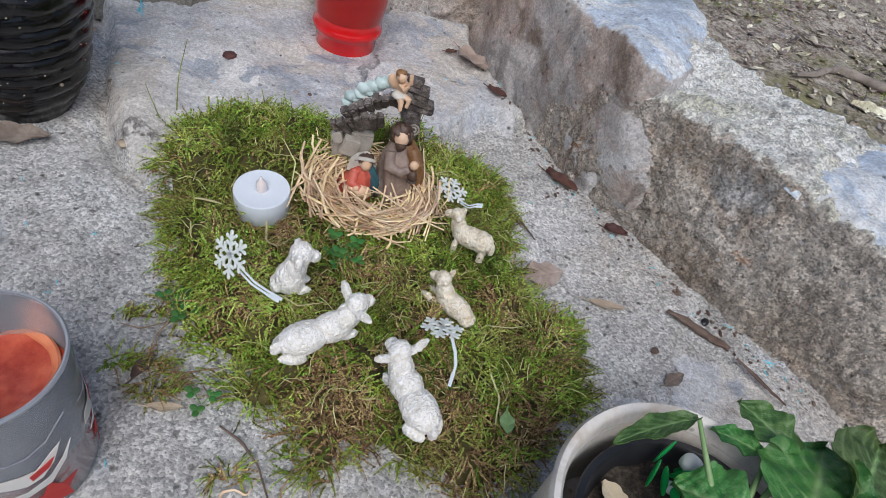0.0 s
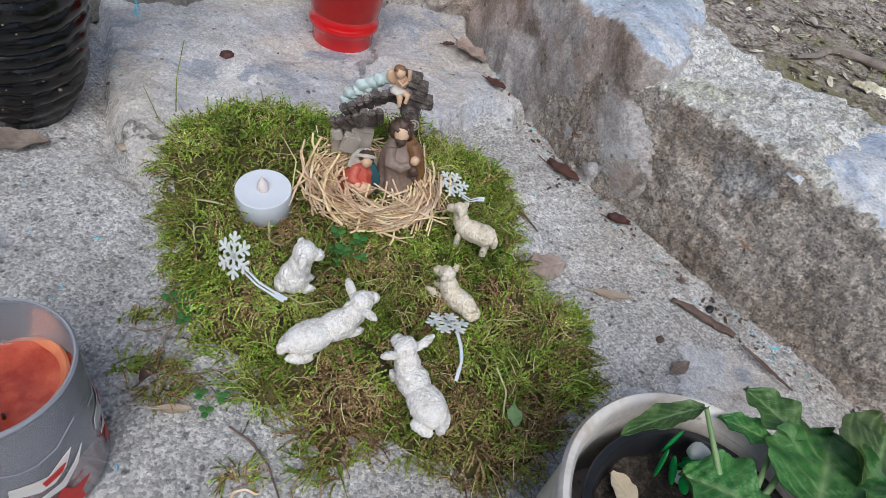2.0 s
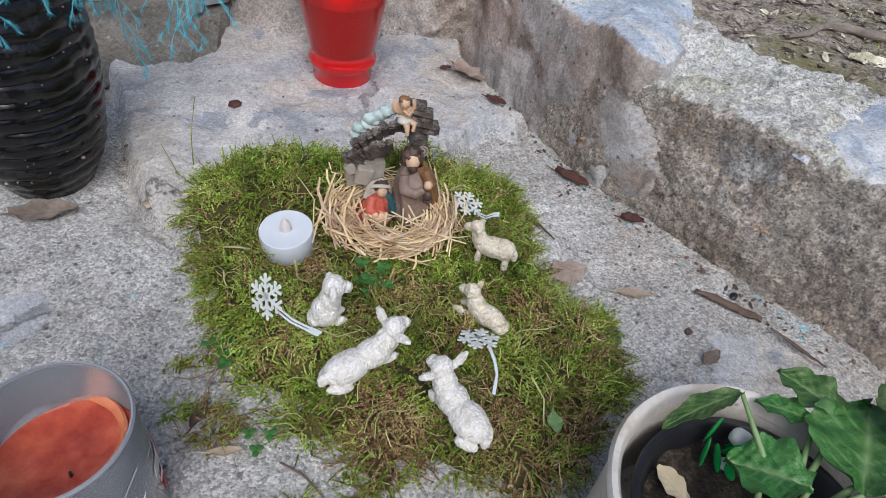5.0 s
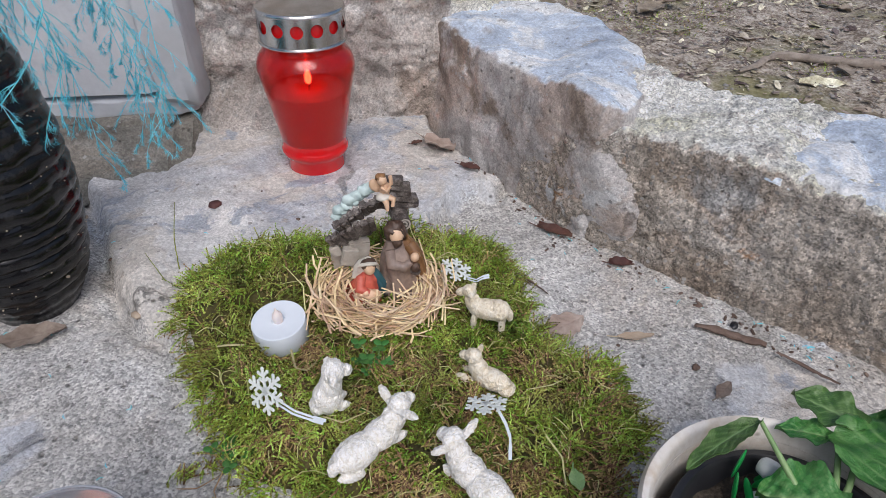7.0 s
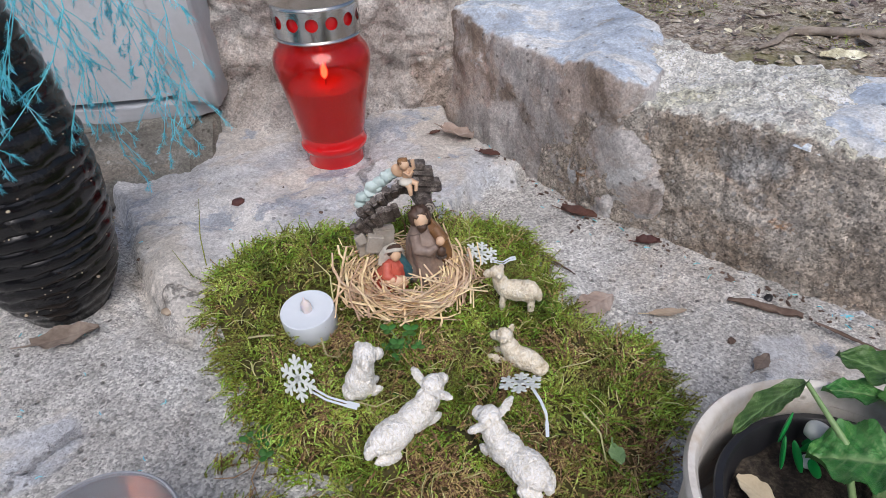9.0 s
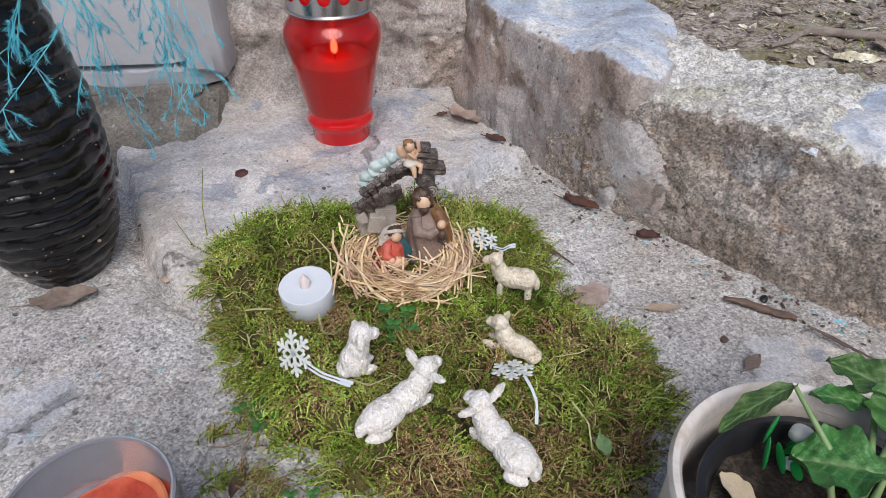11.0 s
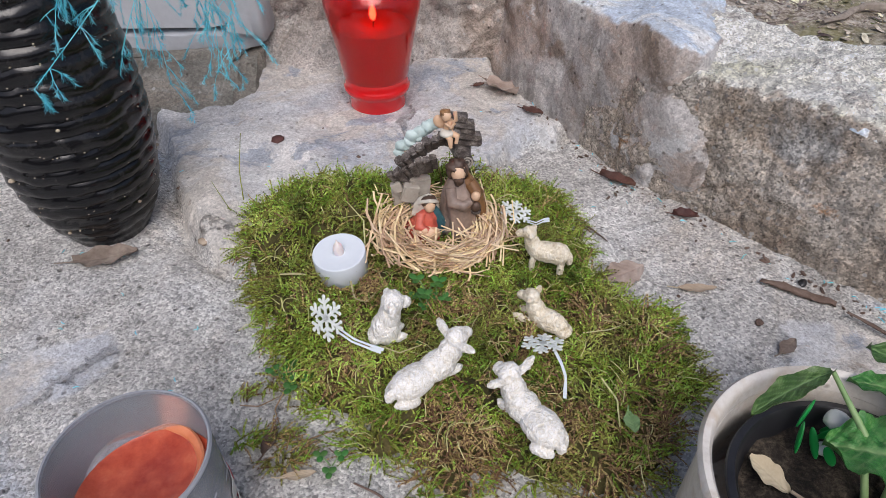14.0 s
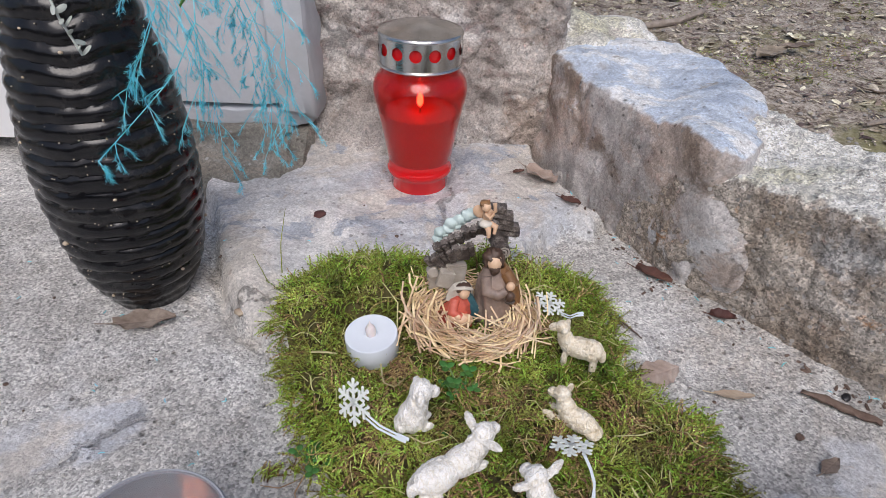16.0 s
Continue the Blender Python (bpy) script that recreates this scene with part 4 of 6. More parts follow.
    # winged plain shape on the roof
    put(ball((0.0065, 0.001, 0.0815), (0.0037, 0.0036, 0.0054), turn=ry(12)), 1)
    put(ball((0.0045, -0.001, 0.0895), (0.0033, 0.0033, 0.0036)), 1)
    put(worn(ball((0.0040, 0.0005, 0.0912), (0.0036, 0.0034, 0.0028), 16, 10, None, 0.35), 0.0007), 0)
    put(tube([(0.0080, -0.001, 0.0845), (0.0105, -0.003, 0.0875), (0.0100, -0.002, 0.0930)], [0.0013, 0.0013, 0.0014], 8), 1)
    put(tube([(0.0040, -0.002, 0.0845), (0.0070, -0.005, 0.0830), (0.0098, -0.004, 0.0860)], [0.0013, 0.0012, 0.0011], 8), 1)
    put(tube([(0.006, -0.001, 0.0775), (0.0115, -0.005, 0.0765), (0.0105, -0.006, 0.0715)], [0.0025, 0.0021, 0.0012], 9), 1)
    put(tube([(0.004, -0.001, 0.0775), (0.0065, -0.006, 0.0745), (0.0068, -0.007, 0.0690)], [0.0025, 0.0020, 0.0012], 9), 1)
    put(ball((0.0006, 0.003, 0.0835), (0.0042, 0.0016, 0.0056), turn=ry(-32)), 1)
    put(worn(ball((0.0050, -0.002, 0.0770), (0.0052, 0.0042, 0.0028), 16, 10), 0.0008), 8)
    # standing plain shape: taupe robe under a brown mantle
    put(drape([(0.017, -0.012, 0.0), (0.015, -0.012, 0.016), (0.013, -0.011, 0.032), (0.0125, -0.009, 0.047)], [0.0130, 0.0118, 0.0122, 0.0065], 6, 0.13), 2)
    put(drape([(0.020, -0.004, 0.001), (0.019, -0.004, 0.020), (0.016, -0.004, 0.036), (0.013, -0.005, 0.049)], [0.0150, 0.0150, 0.0135, 0.0068], 5, 0.10, 0.62, 1.0), 0)
    put(drape([(0.0275, -0.010, 0.004), (0.0272, -0.011, 0.022), (0.0235, -0.012, 0.037), (0.0165, -0.009, 0.047)], [0.0036, 0.0050, 0.0058, 0.0040], 4, 0.16, 1.0, 2.0), 0)
    put(drape([(0.0035, -0.009, 0.008), (0.0040, -0.010, 0.022), (0.0060, -0.011, 0.036), (0.0095, -0.009, 0.046)], [0.0030, 0.0042, 0.0052, 0.0040], 4, 0.14, 1.0, 0.5), 2)
    put(tube([(0.0060, -0.015, 0.042), (0.0070, -0.0200, 0.033), (0.0150, -0.0225, 0.031), (0.0205, -0.0225, 0.0355)], [0.0040, 0.0044, 0.0038, 0.0026], 12), 2)
    put(tube([(0.0200, -0.012, 0.043), (0.0255, -0.017, 0.0365), (0.0235, -0.0215, 0.040)], [0.0046, 0.0046, 0.0030], 12), 0)
    put(ball((0.0225, -0.0230, 0.0395), (0.0032, 0.0026, 0.0036)), 1)
    put(ball((0.0228, -0.0245, 0.0315), (0.0034, 0.0032, 0.0042)), 9)
    put(tube([(0.0228, -0.0245, 0.0275), (0.0228, -0.0245, 0.0290)], 0.0036, 12), 5)
    put(ball((0.0115, -0.0135, 0.0535), (0.0052, 0.0054, 0.0066), turn=rx(-14)), 1)
    put(worn(ball((0.0110, -0.0105, 0.0560), (0.0072, 0.0066, 0.0062), 20, 14, None, 0.3), 0.0012, 420), 9)
    put(worn(ball((0.0062, -0.0105, 0.0525), (0.0026, 0.0042, 0.0056), 14, 10), 0.0010, 420), 9)
    put(worn(ball((0.0165, -0.0095, 0.0520), (0.0026, 0.0044, 0.0056), 14, 10), 0.0010, 420), 9)
    put(worn(ball((0.0116, -0.0172, 0.0490), (0.0036, 0.0026, 0.0042), 14, 10), 0.0008, 420), 9)
    # kneeling plain shape: red gown, pale veil, teal mantle, a bundle before it
    put(drape([(-0.013, -0.012, 0.0), (-0.013, -0.012, 0.006), (-0.0115, -0.013, 0.015), (-0.0095, -0.013, 0.025)], [0.0130, 0.0118, 0.0084, 0.0046], 5, 0.12), 3)
    put(drape([(-0.0015, -0.011, 0.0), (-0.0020, -0.012, 0.010), (-0.0050, -0.012, 0.020), (-0.0075, -0.012, 0.027)], [0.0050, 0.0058, 0.0050, 0.0036], 4, 0.15), 7)
    put(drape([(-0.0200, -0.014, 0.0), (-0.0190, -0.014, 0.006), (-0.0170, -0.013, 0.012)], [0.0072, 0.0064, 0.0036], 4, 0.14, 0.9), 0)
    put(tube([(-0.0145, -0.016, 0.022), (-0.0165, -0.0215, 0.015), (-0.0100, -0.0240, 0.0125)], [0.0036, 0.0038, 0.0026], 12), 3)
    put(worn(ball((-0.0090, -0.0225, 0.0095), (0.0088, 0.0046, 0.0050), 20, 14, ry(18), 0.2), 0.0010), 1)
    put(ball((-0.0125, -0.0240, 0.0130), (0.0030, 0.0028, 0.0030)), 1)
    put(ball((-0.0085, -0.0165, 0.0295), (0.0042, 0.0044, 0.0054), turn=rx(-16)), 1)
    put(worn(ball((-0.0088, -0.0140, 0.0312), (0.0056, 0.0056, 0.0050), 18, 12), 0.0006), 9)
    put(drape([(-0.0105, -0.0085, 0.0175), (-0.0102, -0.0100, 0.0265), (-0.0095, -0.0118, 0.0325), (-0.0090, -0.0135, 0.0362)], [0.0096, 0.0086, 0.0070, 0.0022], 4, 0.10, 0.72), 8)
    put(tube([(-0.0160, -0.0135, 0.0285), (-0.0135, -0.0175, 0.0335), (-0.0085, -0.0195, 0.0352), (-0.0038, -0.0172, 0.0330), (-0.0020, -0.0130, 0.0285)], [0.0008, 0.0013, 0.0014, 0.0013, 0.0008], 8), 8)
    vs, fs, mi = [], [], []
    for (v, f), m in pieces:
        n = len(vs)
        vs += [tuple(p) for p in v]
        fs += [tuple(i + n for i in q) for q in f]
        mi += [m] * len(f)
    ob = new("nativity_figurine", mesh("nativity_figurine", vs, fs, [M_FIGBROWN, M_FIGSKIN, M_FIGROBE, M_FIGRED, M_FIGSTONE, M_FIGWOOD, M_FIGCLOUD, M_FIGTEAL, M_FIGWHITE, M_FIGHAIR], True, mi))
    return tagged(ob, "small painted resin nativity group under a timber arch in straw", "figurine")


fig = figurine()
fig.matrix_basis = pose(0.0115, 0.389, 0.026, 0, 0, 4) @ Matrix.Scale(1.05, 4)


# ---- lambs: each one plain cast piece ----
def lamb(name, balls, mat, at, label, voxel=0.0006, curl=0.0014):
    vs, fs = join(*[ball(c, s, 12, 8, Euler([radians(a) for a in t]).to_matrix()) for c, s, t in balls])
    ob = new(name, mesh(name, vs, fs, mat))
    r = ob.modifiers.new("blend", "REMESH")
    r.mode, r.voxel_size, r.use_smooth_shade = "VOXEL", voxel, True
    s = ob.modifiers.new("soften", "SMOOTH")
    s.iterations, s.factor = 4, 0.6
    tex = bpy.data.textures.new("fleece", "CLOUDS")
    tex.noise_scale, tex.noise_depth = 0.0017, 1
    d = ob.modifiers.new("curls", "DISPLACE")
    d.texture, d.strength, d.mid_level = tex, curl, 0.5
    ob.matrix_basis = at
    return tagged(ob, label, "figurine", "toy lambs on the moss")


O = (0, 0, 0)
# lying, stretched out along +x, head raised at +x
LYING = [((-0.012, 0, 0.010), (0.017, 0.0105, 0.0095), O), ((0.006, 0, 0.011), (0.014, 0.0095, 0.0095), O), ((0.016, 0, 0.017), (0.0085, 0.0075, 0.010), (0, 25, 0)), ((0.021, 0, 0.026), (0.0075, 0.0068, 0.0070), O), ((0.0285, 0.001, 0.0245), (0.0052, 0.0042, 0.0040), (0, 15, 0)),
    ((0.0185, 0.0105, 0.0278), (0.0031, 0.0078, 0.0022), (14, 0, -12)), ((0.0185, -0.0105, 0.0278), (0.0031, 0.0078, 0.0022), (-14, 0, 12)), ((0.017, 0.005, 0.004), (0.0065, 0.0028, 0.0028), O), ((0.016, -0.005, 0.004), (0.0065, 0.0028, 0.0028), O), ((-0.022, 0.0075, 0.004), (0.0085, 0.0036, 0.0036), (0, 0, 25)), ((-0.022, -0.0075, 0.004), (0.0085, 0.0036, 0.0036), (0, 0, -25)), ((-0.029, 0, 0.009), (0.004, 0.003, 0.005), O)]
# sitting up, facing +x
SITTING = [((0, 0, 0.010), (0.0115, 0.0105, 0.0115), O), ((0.003, 0, 0.019), (0.0085, 0.0085, 0.0115), (0, 15, 0)), ((0.006, 0, 0.030), (0.0085, 0.0082, 0.0078), O), ((0.0145, 0, 0.0285), (0.0055, 0.0042, 0.0040), (0, 15, 0)), ((0.004, 0.0085, 0.0300), (0.0030, 0.0022, 0.0062), (15, 0, 0)), ((0.004, -0.0085, 0.0300), (0.0030, 0.0022, 0.0062), (-15, 0, 0)), ((0.009, 0.005, 0.004), (0.0065, 0.003, 0.0032), O), ((0.009, -0.005, 0.004), (0.0065, 0.003, 0.0032), O), ((-0.009, 0, 0.005), (0.005, 0.008, 0.005), O)]
# standing, facing -x with head up
STANDING = [((0.0, 0, 0.018), (0.0165, 0.0085, 0.0085), O), ((0.008, 0, 0.0185), (0.010, 0.0088, 0.0088), O), ((-0.012, 0, 0.023), (0.0062, 0.0062, 0.0105), (0, -20, 0)), ((-0.0155, 0, 0.0335), (0.0058, 0.0050, 0.0056), O), ((-0.0215, 0, 0.0315), (0.0048, 0.0034, 0.0033), (0, -20, 0)), ((-0.013, 0.0055, 0.0340), (0.0024, 0.0036, 0.0022), (20, 0, 0)), ((-0.013, -0.0055, 0.0340), (0.0024, 0.0036, 0.0022), (-20, 0, 0)),
    ((-0.010, 0.0045, 0.007), (0.0026, 0.0026, 0.0085), O), ((-0.010, -0.0045, 0.007), (0.0026, 0.0026, 0.0085), O), ((0.012, 0.0045, 0.007), (0.0030, 0.0028, 0.0085), O), ((0.012, -0.0045, 0.007), (0.0030, 0.0028, 0.0085), O), ((0.0175, 0, 0.015), (0.0028, 0.0026, 0.006), O)]
# lying with neck up, facing -x
RESTING = [((0.002, 0, 0.008), (0.0155, 0.0078, 0.0080), O), ((-0.008, 0, 0.013), (0.0070, 0.0064, 0.0095), (0, -25, 0)), ((-0.0125, 0, 0.0225), (0.0062, 0.0056, 0.0058), O), ((-0.0185, 0, 0.0205), (0.0048, 0.0036, 0.0034), (0, -20, 0)), ((-0.0105, 0.0062, 0.0245), (0.0022, 0.0040, 0.0020), (30, 0, 0)), ((-0.0105, -0.0062, 0.0245), (0.0022, 0.0040, 0.0020), (-30, 0, 0)), ((-0.016, 0.004, 0.003), (0.007, 0.0026, 0.0026), O), ((-0.016, -0.004, 0.003), (0.007, 0.0026, 0.0026), O), ((0.014, 0, 0.005), (0.006, 0.007, 0.004), O)]
big = Matrix.Scale(0.97, 4)
lamb("toy_lamb", LYING, M_LAMB, pose(0.000, 0.236, 0.027, 0, 0, 36) @ big, "white resin toy lamb lying stretched out on moss")
lamb("toy_lamb", LYING, M_LAMB, pose(0.0545, 0.205, 0.027, 0, 0, 124) @ Matrix.Diagonal((0.88, 1.0, 0.98, 1)), "white resin toy lamb with splayed ears lying on moss")
lamb("toy_lamb", SITTING, M_LAMB, pose(-0.0265, 0.271, 0.026, 0, 0, 14) @ Matrix.Diagonal((0.86, 0.9, 1.08, 1)), "white resin toy lamb sitting upright beside a snowflake")
lamb("toy_lamb", STANDING, M_CREAM, pose(0.086, 0.334, 0.025, 0, 0, -20) @ Matrix.Scale(0.92, 4), "cream resin toy lamb standing with head raised", curl=0.0010)
lamb("toy_lamb", RESTING, M_CREAM, pose(0.076, 0.277, 0.027, 0, 0, -37) @ Matrix.Scale(0.95, 4), "cream resin toy lamb lying with neck raised", curl=0.0010)


def veins(ob):
    """Marks the midrib and the side veins of a blade, so that they take their paler green."""
    n = 46 * 27
    vals = []
    for i in range(2 * n):
        u, v = (i % n) // 27 / 45, abs(2 * ((i % n) % 27) / 26 - 1)
        side = abs(((u - 0.32 * v) * 7.0) % 1.0 - 0.5) * 2
        vals.append(max(1 - step(0.0, 0.11, v), 0.75 * step(0.74, 0.97, side) * (1 - 0.6 * v) * step(0.0, 0.1, u)))
    attribute(ob, "vein", vals)


def leaf_blade(l, w, droop=0.3, cup=0.25, ruffle=0.04, seed=0, lobes=6):
    """A rounded leaf from its stalk at the origin along +x, with veins pressed in and a wavy toothed rim."""
    vs, fs = [], []
    nu, nv = 46, 27
    for i in range(nu):
        u = i / (nu - 1)
        half = w * 0.5 * (math.sin(math.pi * min(1, 0.06 + u * 0.94) ** 0.85) ** 0.7) * (0.55 + 0.45 * step(0, 0.4, u))
        half *= 1 + 0.030 * math.sin(u * lobes * 6.28) + 0.018 * math.sin(u * lobes * 16 + seed)
        for j in range(nv):
            v = 2 * j / (nv - 1) - 1
            z = -droop * l * u * u + cup * w * 0.5 * v * v * (1 - 0.3 * u)
            z += ruffle * w * abs(v) ** 2 * math.sin(u * 17 + seed + v) - 0.018 * w * math.exp(-(v / 0.08) ** 2) + 0.008 * w * math.sin((u * 9 + abs(v) * 2.2) * 6.28 / 1.6)
            vs.append((u * l, v * half, z))
    n = len(vs)
    for i in range(nu - 1):
        for j in range(nv - 1):
            a = i * nv + j
            fs.append((a, a + nv, a + nv + 1, a + 1))
    under = [(x, y, z - 0.0004) for x, y, z in vs]
    rim = list(range(nv)) + [i * nv + nv - 1 for i in range(1, nu)] + [(nu - 1) * nv + j for j in range(nv - 2, -1, -1)] + [i * nv for i in range(nu - 2, 0, -1)]
    fs += [tuple(i + n for i in f[::-1]) for f in fs] + [(a, b, b + n, a + n) for a, b in zip(rim, rim[1:] + rim[:1])]
    return vs + under, fs


# ---- electric tea light ----
tea = thing("tea_light", "white plastic electric tea light half sunk in moss", "tea light")
body = lathe([(0.0, 0.0), (0.0182, 0.0), (0.0190, 0.001), (0.0190, 0.0178), (0.0187, 0.0188), (0.0180, 0.0191), (0.0172, 0.0189), (0.0165, 0.0187), (0.0048, 0.0187), (0.0044, 0.0180), (0.0, 0.0180)], 56)
part("body", body, M_TEA, tea)
part("flame_tip", lathe([(0.0, 0.014), (0.0034, 0.0145), (0.0036, 0.0195), (0.0037, 0.0225), (0.0033, 0.0250), (0.0022, 0.0268), (0.0009, 0.0282), (0.0005, 0.0305), (0.0, 0.0310)], 20), M_TIP, tea, "frosted flame-shaped bulb")
tea.matrix_basis = pose(-0.0605, 0.343, 0.0208, 5, -3, 0)


# ---- snowflakes with ribbon tails ----
def snowflake(at, tail, label):
    sf = thing("snowflake_ornament", label, "ornament", group="snowflakes on the moss")
    bits = []
    t = 0.0013
    for k in range(6):
        m = Matrix.Rotation(k * math.pi / 3, 4, "Z")
        arm = [box((0.0075, 0, 0), (0.0145, 0.0022, t))]
        for r, l in ((0.0062, 0.0042), (0.0105, 0.0050)):
            for s in (-1, 1):
                arm.append(box((r + 0.0012, s * l * 0.42, 0), (l, 0.0019, t * 0.98), Matrix.Rotation(s * radians(58), 3, "Z")))
                arm.append(ball((r + 0.0012 + 0.27 * l, s * l * 0.84, 0), (0.0014, 0.0014, t * 0.52), 10, 6))
        arm.append(ball((0.0152, 0, 0), (0.0017, 0.0017, t * 0.52), 10, 6))
        bits.append(moved(join(*arm), m))
    bits.append(lathe([(0.0, -t / 2), (0.0030, -t / 2), (0.0034, 0), (0.0030, t / 2), (0.0, t / 2)], 12))
    part("flake", join(*bits), M_FOAM, sf)
    for o in (-0.0007, 0.0007):
        pts = [Vector(p) + Vector((o, o * 2, abs(o))) for p in tail]
        vs, fs = [], []
        fine = [along(pts, s / 14) for s in range(15)]
        for i, p in enumerate(fine):
            d = (fine[min(i + 1, 14)] - fine[max(i - 1, 0)]).normalized()
            w = d.cross((0, 0, 1)).normalized() * (0.0008 if i < 11 else 0.0012)
            up = Vector((0, 0, 0.00012))
            vs += [p - w - up, p + w - up, p + w + up, p - w + up]
            if i:
                n = 4 * i
                fs += [(n - 4 + a, n - 4 + (a + 1) % 4, n + (a + 1) % 4, n + a) for a in range(4)]
        part("ribbon", (vs, fs), M_RIBBON, sf, "pale blue satin ribbon")
    sf.matrix_basis = at
    return sf


def local(m, pts):
    inv = m.inverted()
    return [inv @ Vector(p) for p in pts]


m1 = pose(-0.0635, 0.2745, 0.043, 62, 0, -42) @ Matrix.Scale(0.90, 4)
snowflake(m1, local(m1, [(-0.055, 0.2685, 0.038), (-0.046, 0.262, 0.036), (-0.036, 0.2575, 0.035), (-0.028, 0.2545, 0.034)]), "white foam snowflake with a pale ribbon tail leaning on moss")
m2 = pose(0.0695, 0.252, 0.040, -24, 4, 12) @ Matrix.Scale(0.84, 4)
snowflake(m2, local(m2, [(0.076, 0.246, 0.039), (0.0785, 0.237, 0.038), (0.0795, 0.228, 0.037), (0.077, 0.216, 0.034)]), "white foam snowflake lying flat with a curled ribbon tail")
m3 = pose(0.071, 0.387, 0.037, 10, 12, 20) @ Matrix.Scale(0.82, 4)
snowflake(m3, local(m3, [(0.078, 0.376, 0.036), (0.084, 0.371, 0.037), (0.089, 0.371, 0.040), (0.094, 0.372, 0.040)]), "white foam snowflake lying beside the straw nest")


# ---- grave lantern ----
def lantern():
    g = thing("grave_lantern", "red plastic grave lantern with a pierced tin lid, alight", "lantern")
    foot_out = [(0.0295, 0.0), (0.0300, 0.002), (0.0305, 0.013), (0.0320, 0.0155), (0.0338, 0.0175), (0.0345, 0.0205), (0.0338, 0.0232), (0.0325, 0.0248), (0.0330, 0.032)]
    out = [(0.0330, 0.032), (0.0365, 0.052), (0.0405, 0.074), (0.0440, 0.091), (0.0462, 0.1010), (0.0468, 0.1065), (0.0462, 0.1120), (0.0445, 0.1165), (0.0418, 0.1205), (0.0395, 0.1230), (0.0388, 0.1260), (0.0388, 0.1360)]
    glass = out + [(r - 0.0016, z) for r, z in reversed(out)]
    part("glass", lathe(glass + glass[:1], 72), M_REDGLASS, g, "translucent red body")
    part("foot", lathe([(0.0, 0.001)] + foot_out + [(0.0310, 0.032), (0.0300, 0.026), (0.0, 0.026)], 72), M_REDSOLID, g)
    wax = lathe([(0.0, 0.0262), (0.0308, 0.0262), (0.0330, 0.045), (0.0378, 0.080), (0.0360, 0.0825), (0.0060, 0.0800), (0.0, 0.0795)], 48)
    candle = part("candle", wax, M_WAXRED, g, "pale candle burning inside")
    part("wick", tube([(0, 0, 0.079), (0.0005, 0, 0.085), (0.001, 0, 0.089)], [0.0007, 0.0007, 0.0005], 8), M_BLACKPOT, candle)
    part("flame", lathe([(0.0, 0.086), (0.0024, 0.088), (0.0034, 0.0915), (0.0030, 0.095), (0.0016, 0.099), (0.0, 0.102)], 16), M_FLAME, candle)
    # pierced lid: one tile round each hole
    R, n, z0, z1, hz, hr = 0.0402, 14, 0.1335, 0.1600, 0.1490, 0.0058
    half = math.pi * R / n
    flat = []
    for k in range(n):
        for i in range(32):
            t = 2 * math.pi * (i + 0.5) / 32
            c, s = math.cos(t), math.sin(t)
            up = (z1 - hz) if s > 0 else (hz - z0)
            reach = min(half / max(abs(c), 1e-6), up / max(abs(s), 1e-6))
            for r in (hr, hr * 1.12, reach):
                a = 2 * math.pi * k / n + r * c / R
                rad = R + (0.0004 if r == hr * 1.12 else 0)
                flat.append((rad * math.cos(a), rad * math.sin(a), hz + r * s))
        for ca, cz in ((half, z1), (-half, z1), (-half, z0), (half, z0)):
            a = 2 * math.pi * k / n + ca / R
            flat.append((R * math.cos(a), R * math.sin(a), cz))
    # corners are closed by narrow triangles
    fs2 = []
    for k in range(n):
        b = k * 100
        for i in range(32):
            q, w = b + 3 * i, b + 3 * ((i + 1) % 32)
            fs2 += [(q + 1, w + 1, w, q), (q + 2, w + 2, w + 1, q + 1)]
        for m, (ca, cz) in enumerate(((1, 1), (-1, 1), (-1, -1), (1, -1))):
            best = sorted(range(32), key=lambda i: (Vector(flat[b + 3 * i + 2]) - Vector(flat[b + 96 + m])).length)[:2]
            fs2.append((b + 3 * best[0] + 2, b + 3 * best[1] + 2, b + 96 + m))
    bm = bmesh.new()
    made = [bm.verts.new(v) for v in flat]
    for f in fs2:
        bm.faces.new([made[i] for i in f])
    bmesh.ops.remove_doubles(bm, verts=list(bm.verts), dist=0.0006)
    bm.verts.index_update()
    band_mesh = ([v.co.copy() for v in bm.verts], [tuple(v.index for v in f.verts) for f in bm.faces])
    bm.free()
    band = part("lid", band_mesh, M_TIN, g, "tin lid pierced with round holes")
    band.data.normals_split_custom_set_from_vertices([(v.co.x / R, v.co.y / R, 0.0) for v in band.data.vertices])
    part("rolled_rim", lathe([(0.0397, 0.1316), (0.0414, 0.1318), (0.0419, 0.1327), (0.0414, 0.1338), (0.04005, 0.1342), (0.04005, 0.1412), (0.0396, 0.1412), (0.0397, 0.1316)], 72), M_TIN, band)
    part("dome", lathe([(0.0396, 0.1566), (0.04005, 0.1566), (0.04005, 0.1592), (0.0408, 0.1602), (0.0404, 0.1622), (0.0390, 0.1634), (0.0365, 0.1632), (0.0345, 0.1642), (0.0260, 0.1668), (0.0140, 0.1686), (0.0, 0.1692)], 72), M_TIN, band, "domed tin top")
    part("collar", lathe([(0.0376, 0.132), (0.0380, 0.158), (0.0370, 0.158), (0.0366, 0.132), (0.0376, 0.132)], 60), M_REDSOLID, g, "red plastic neck seen through the holes")
    g.matrix_basis = pose(-0.0445, 0.6110, 0.0150, 0, 0, 10)
    return g


lantern()


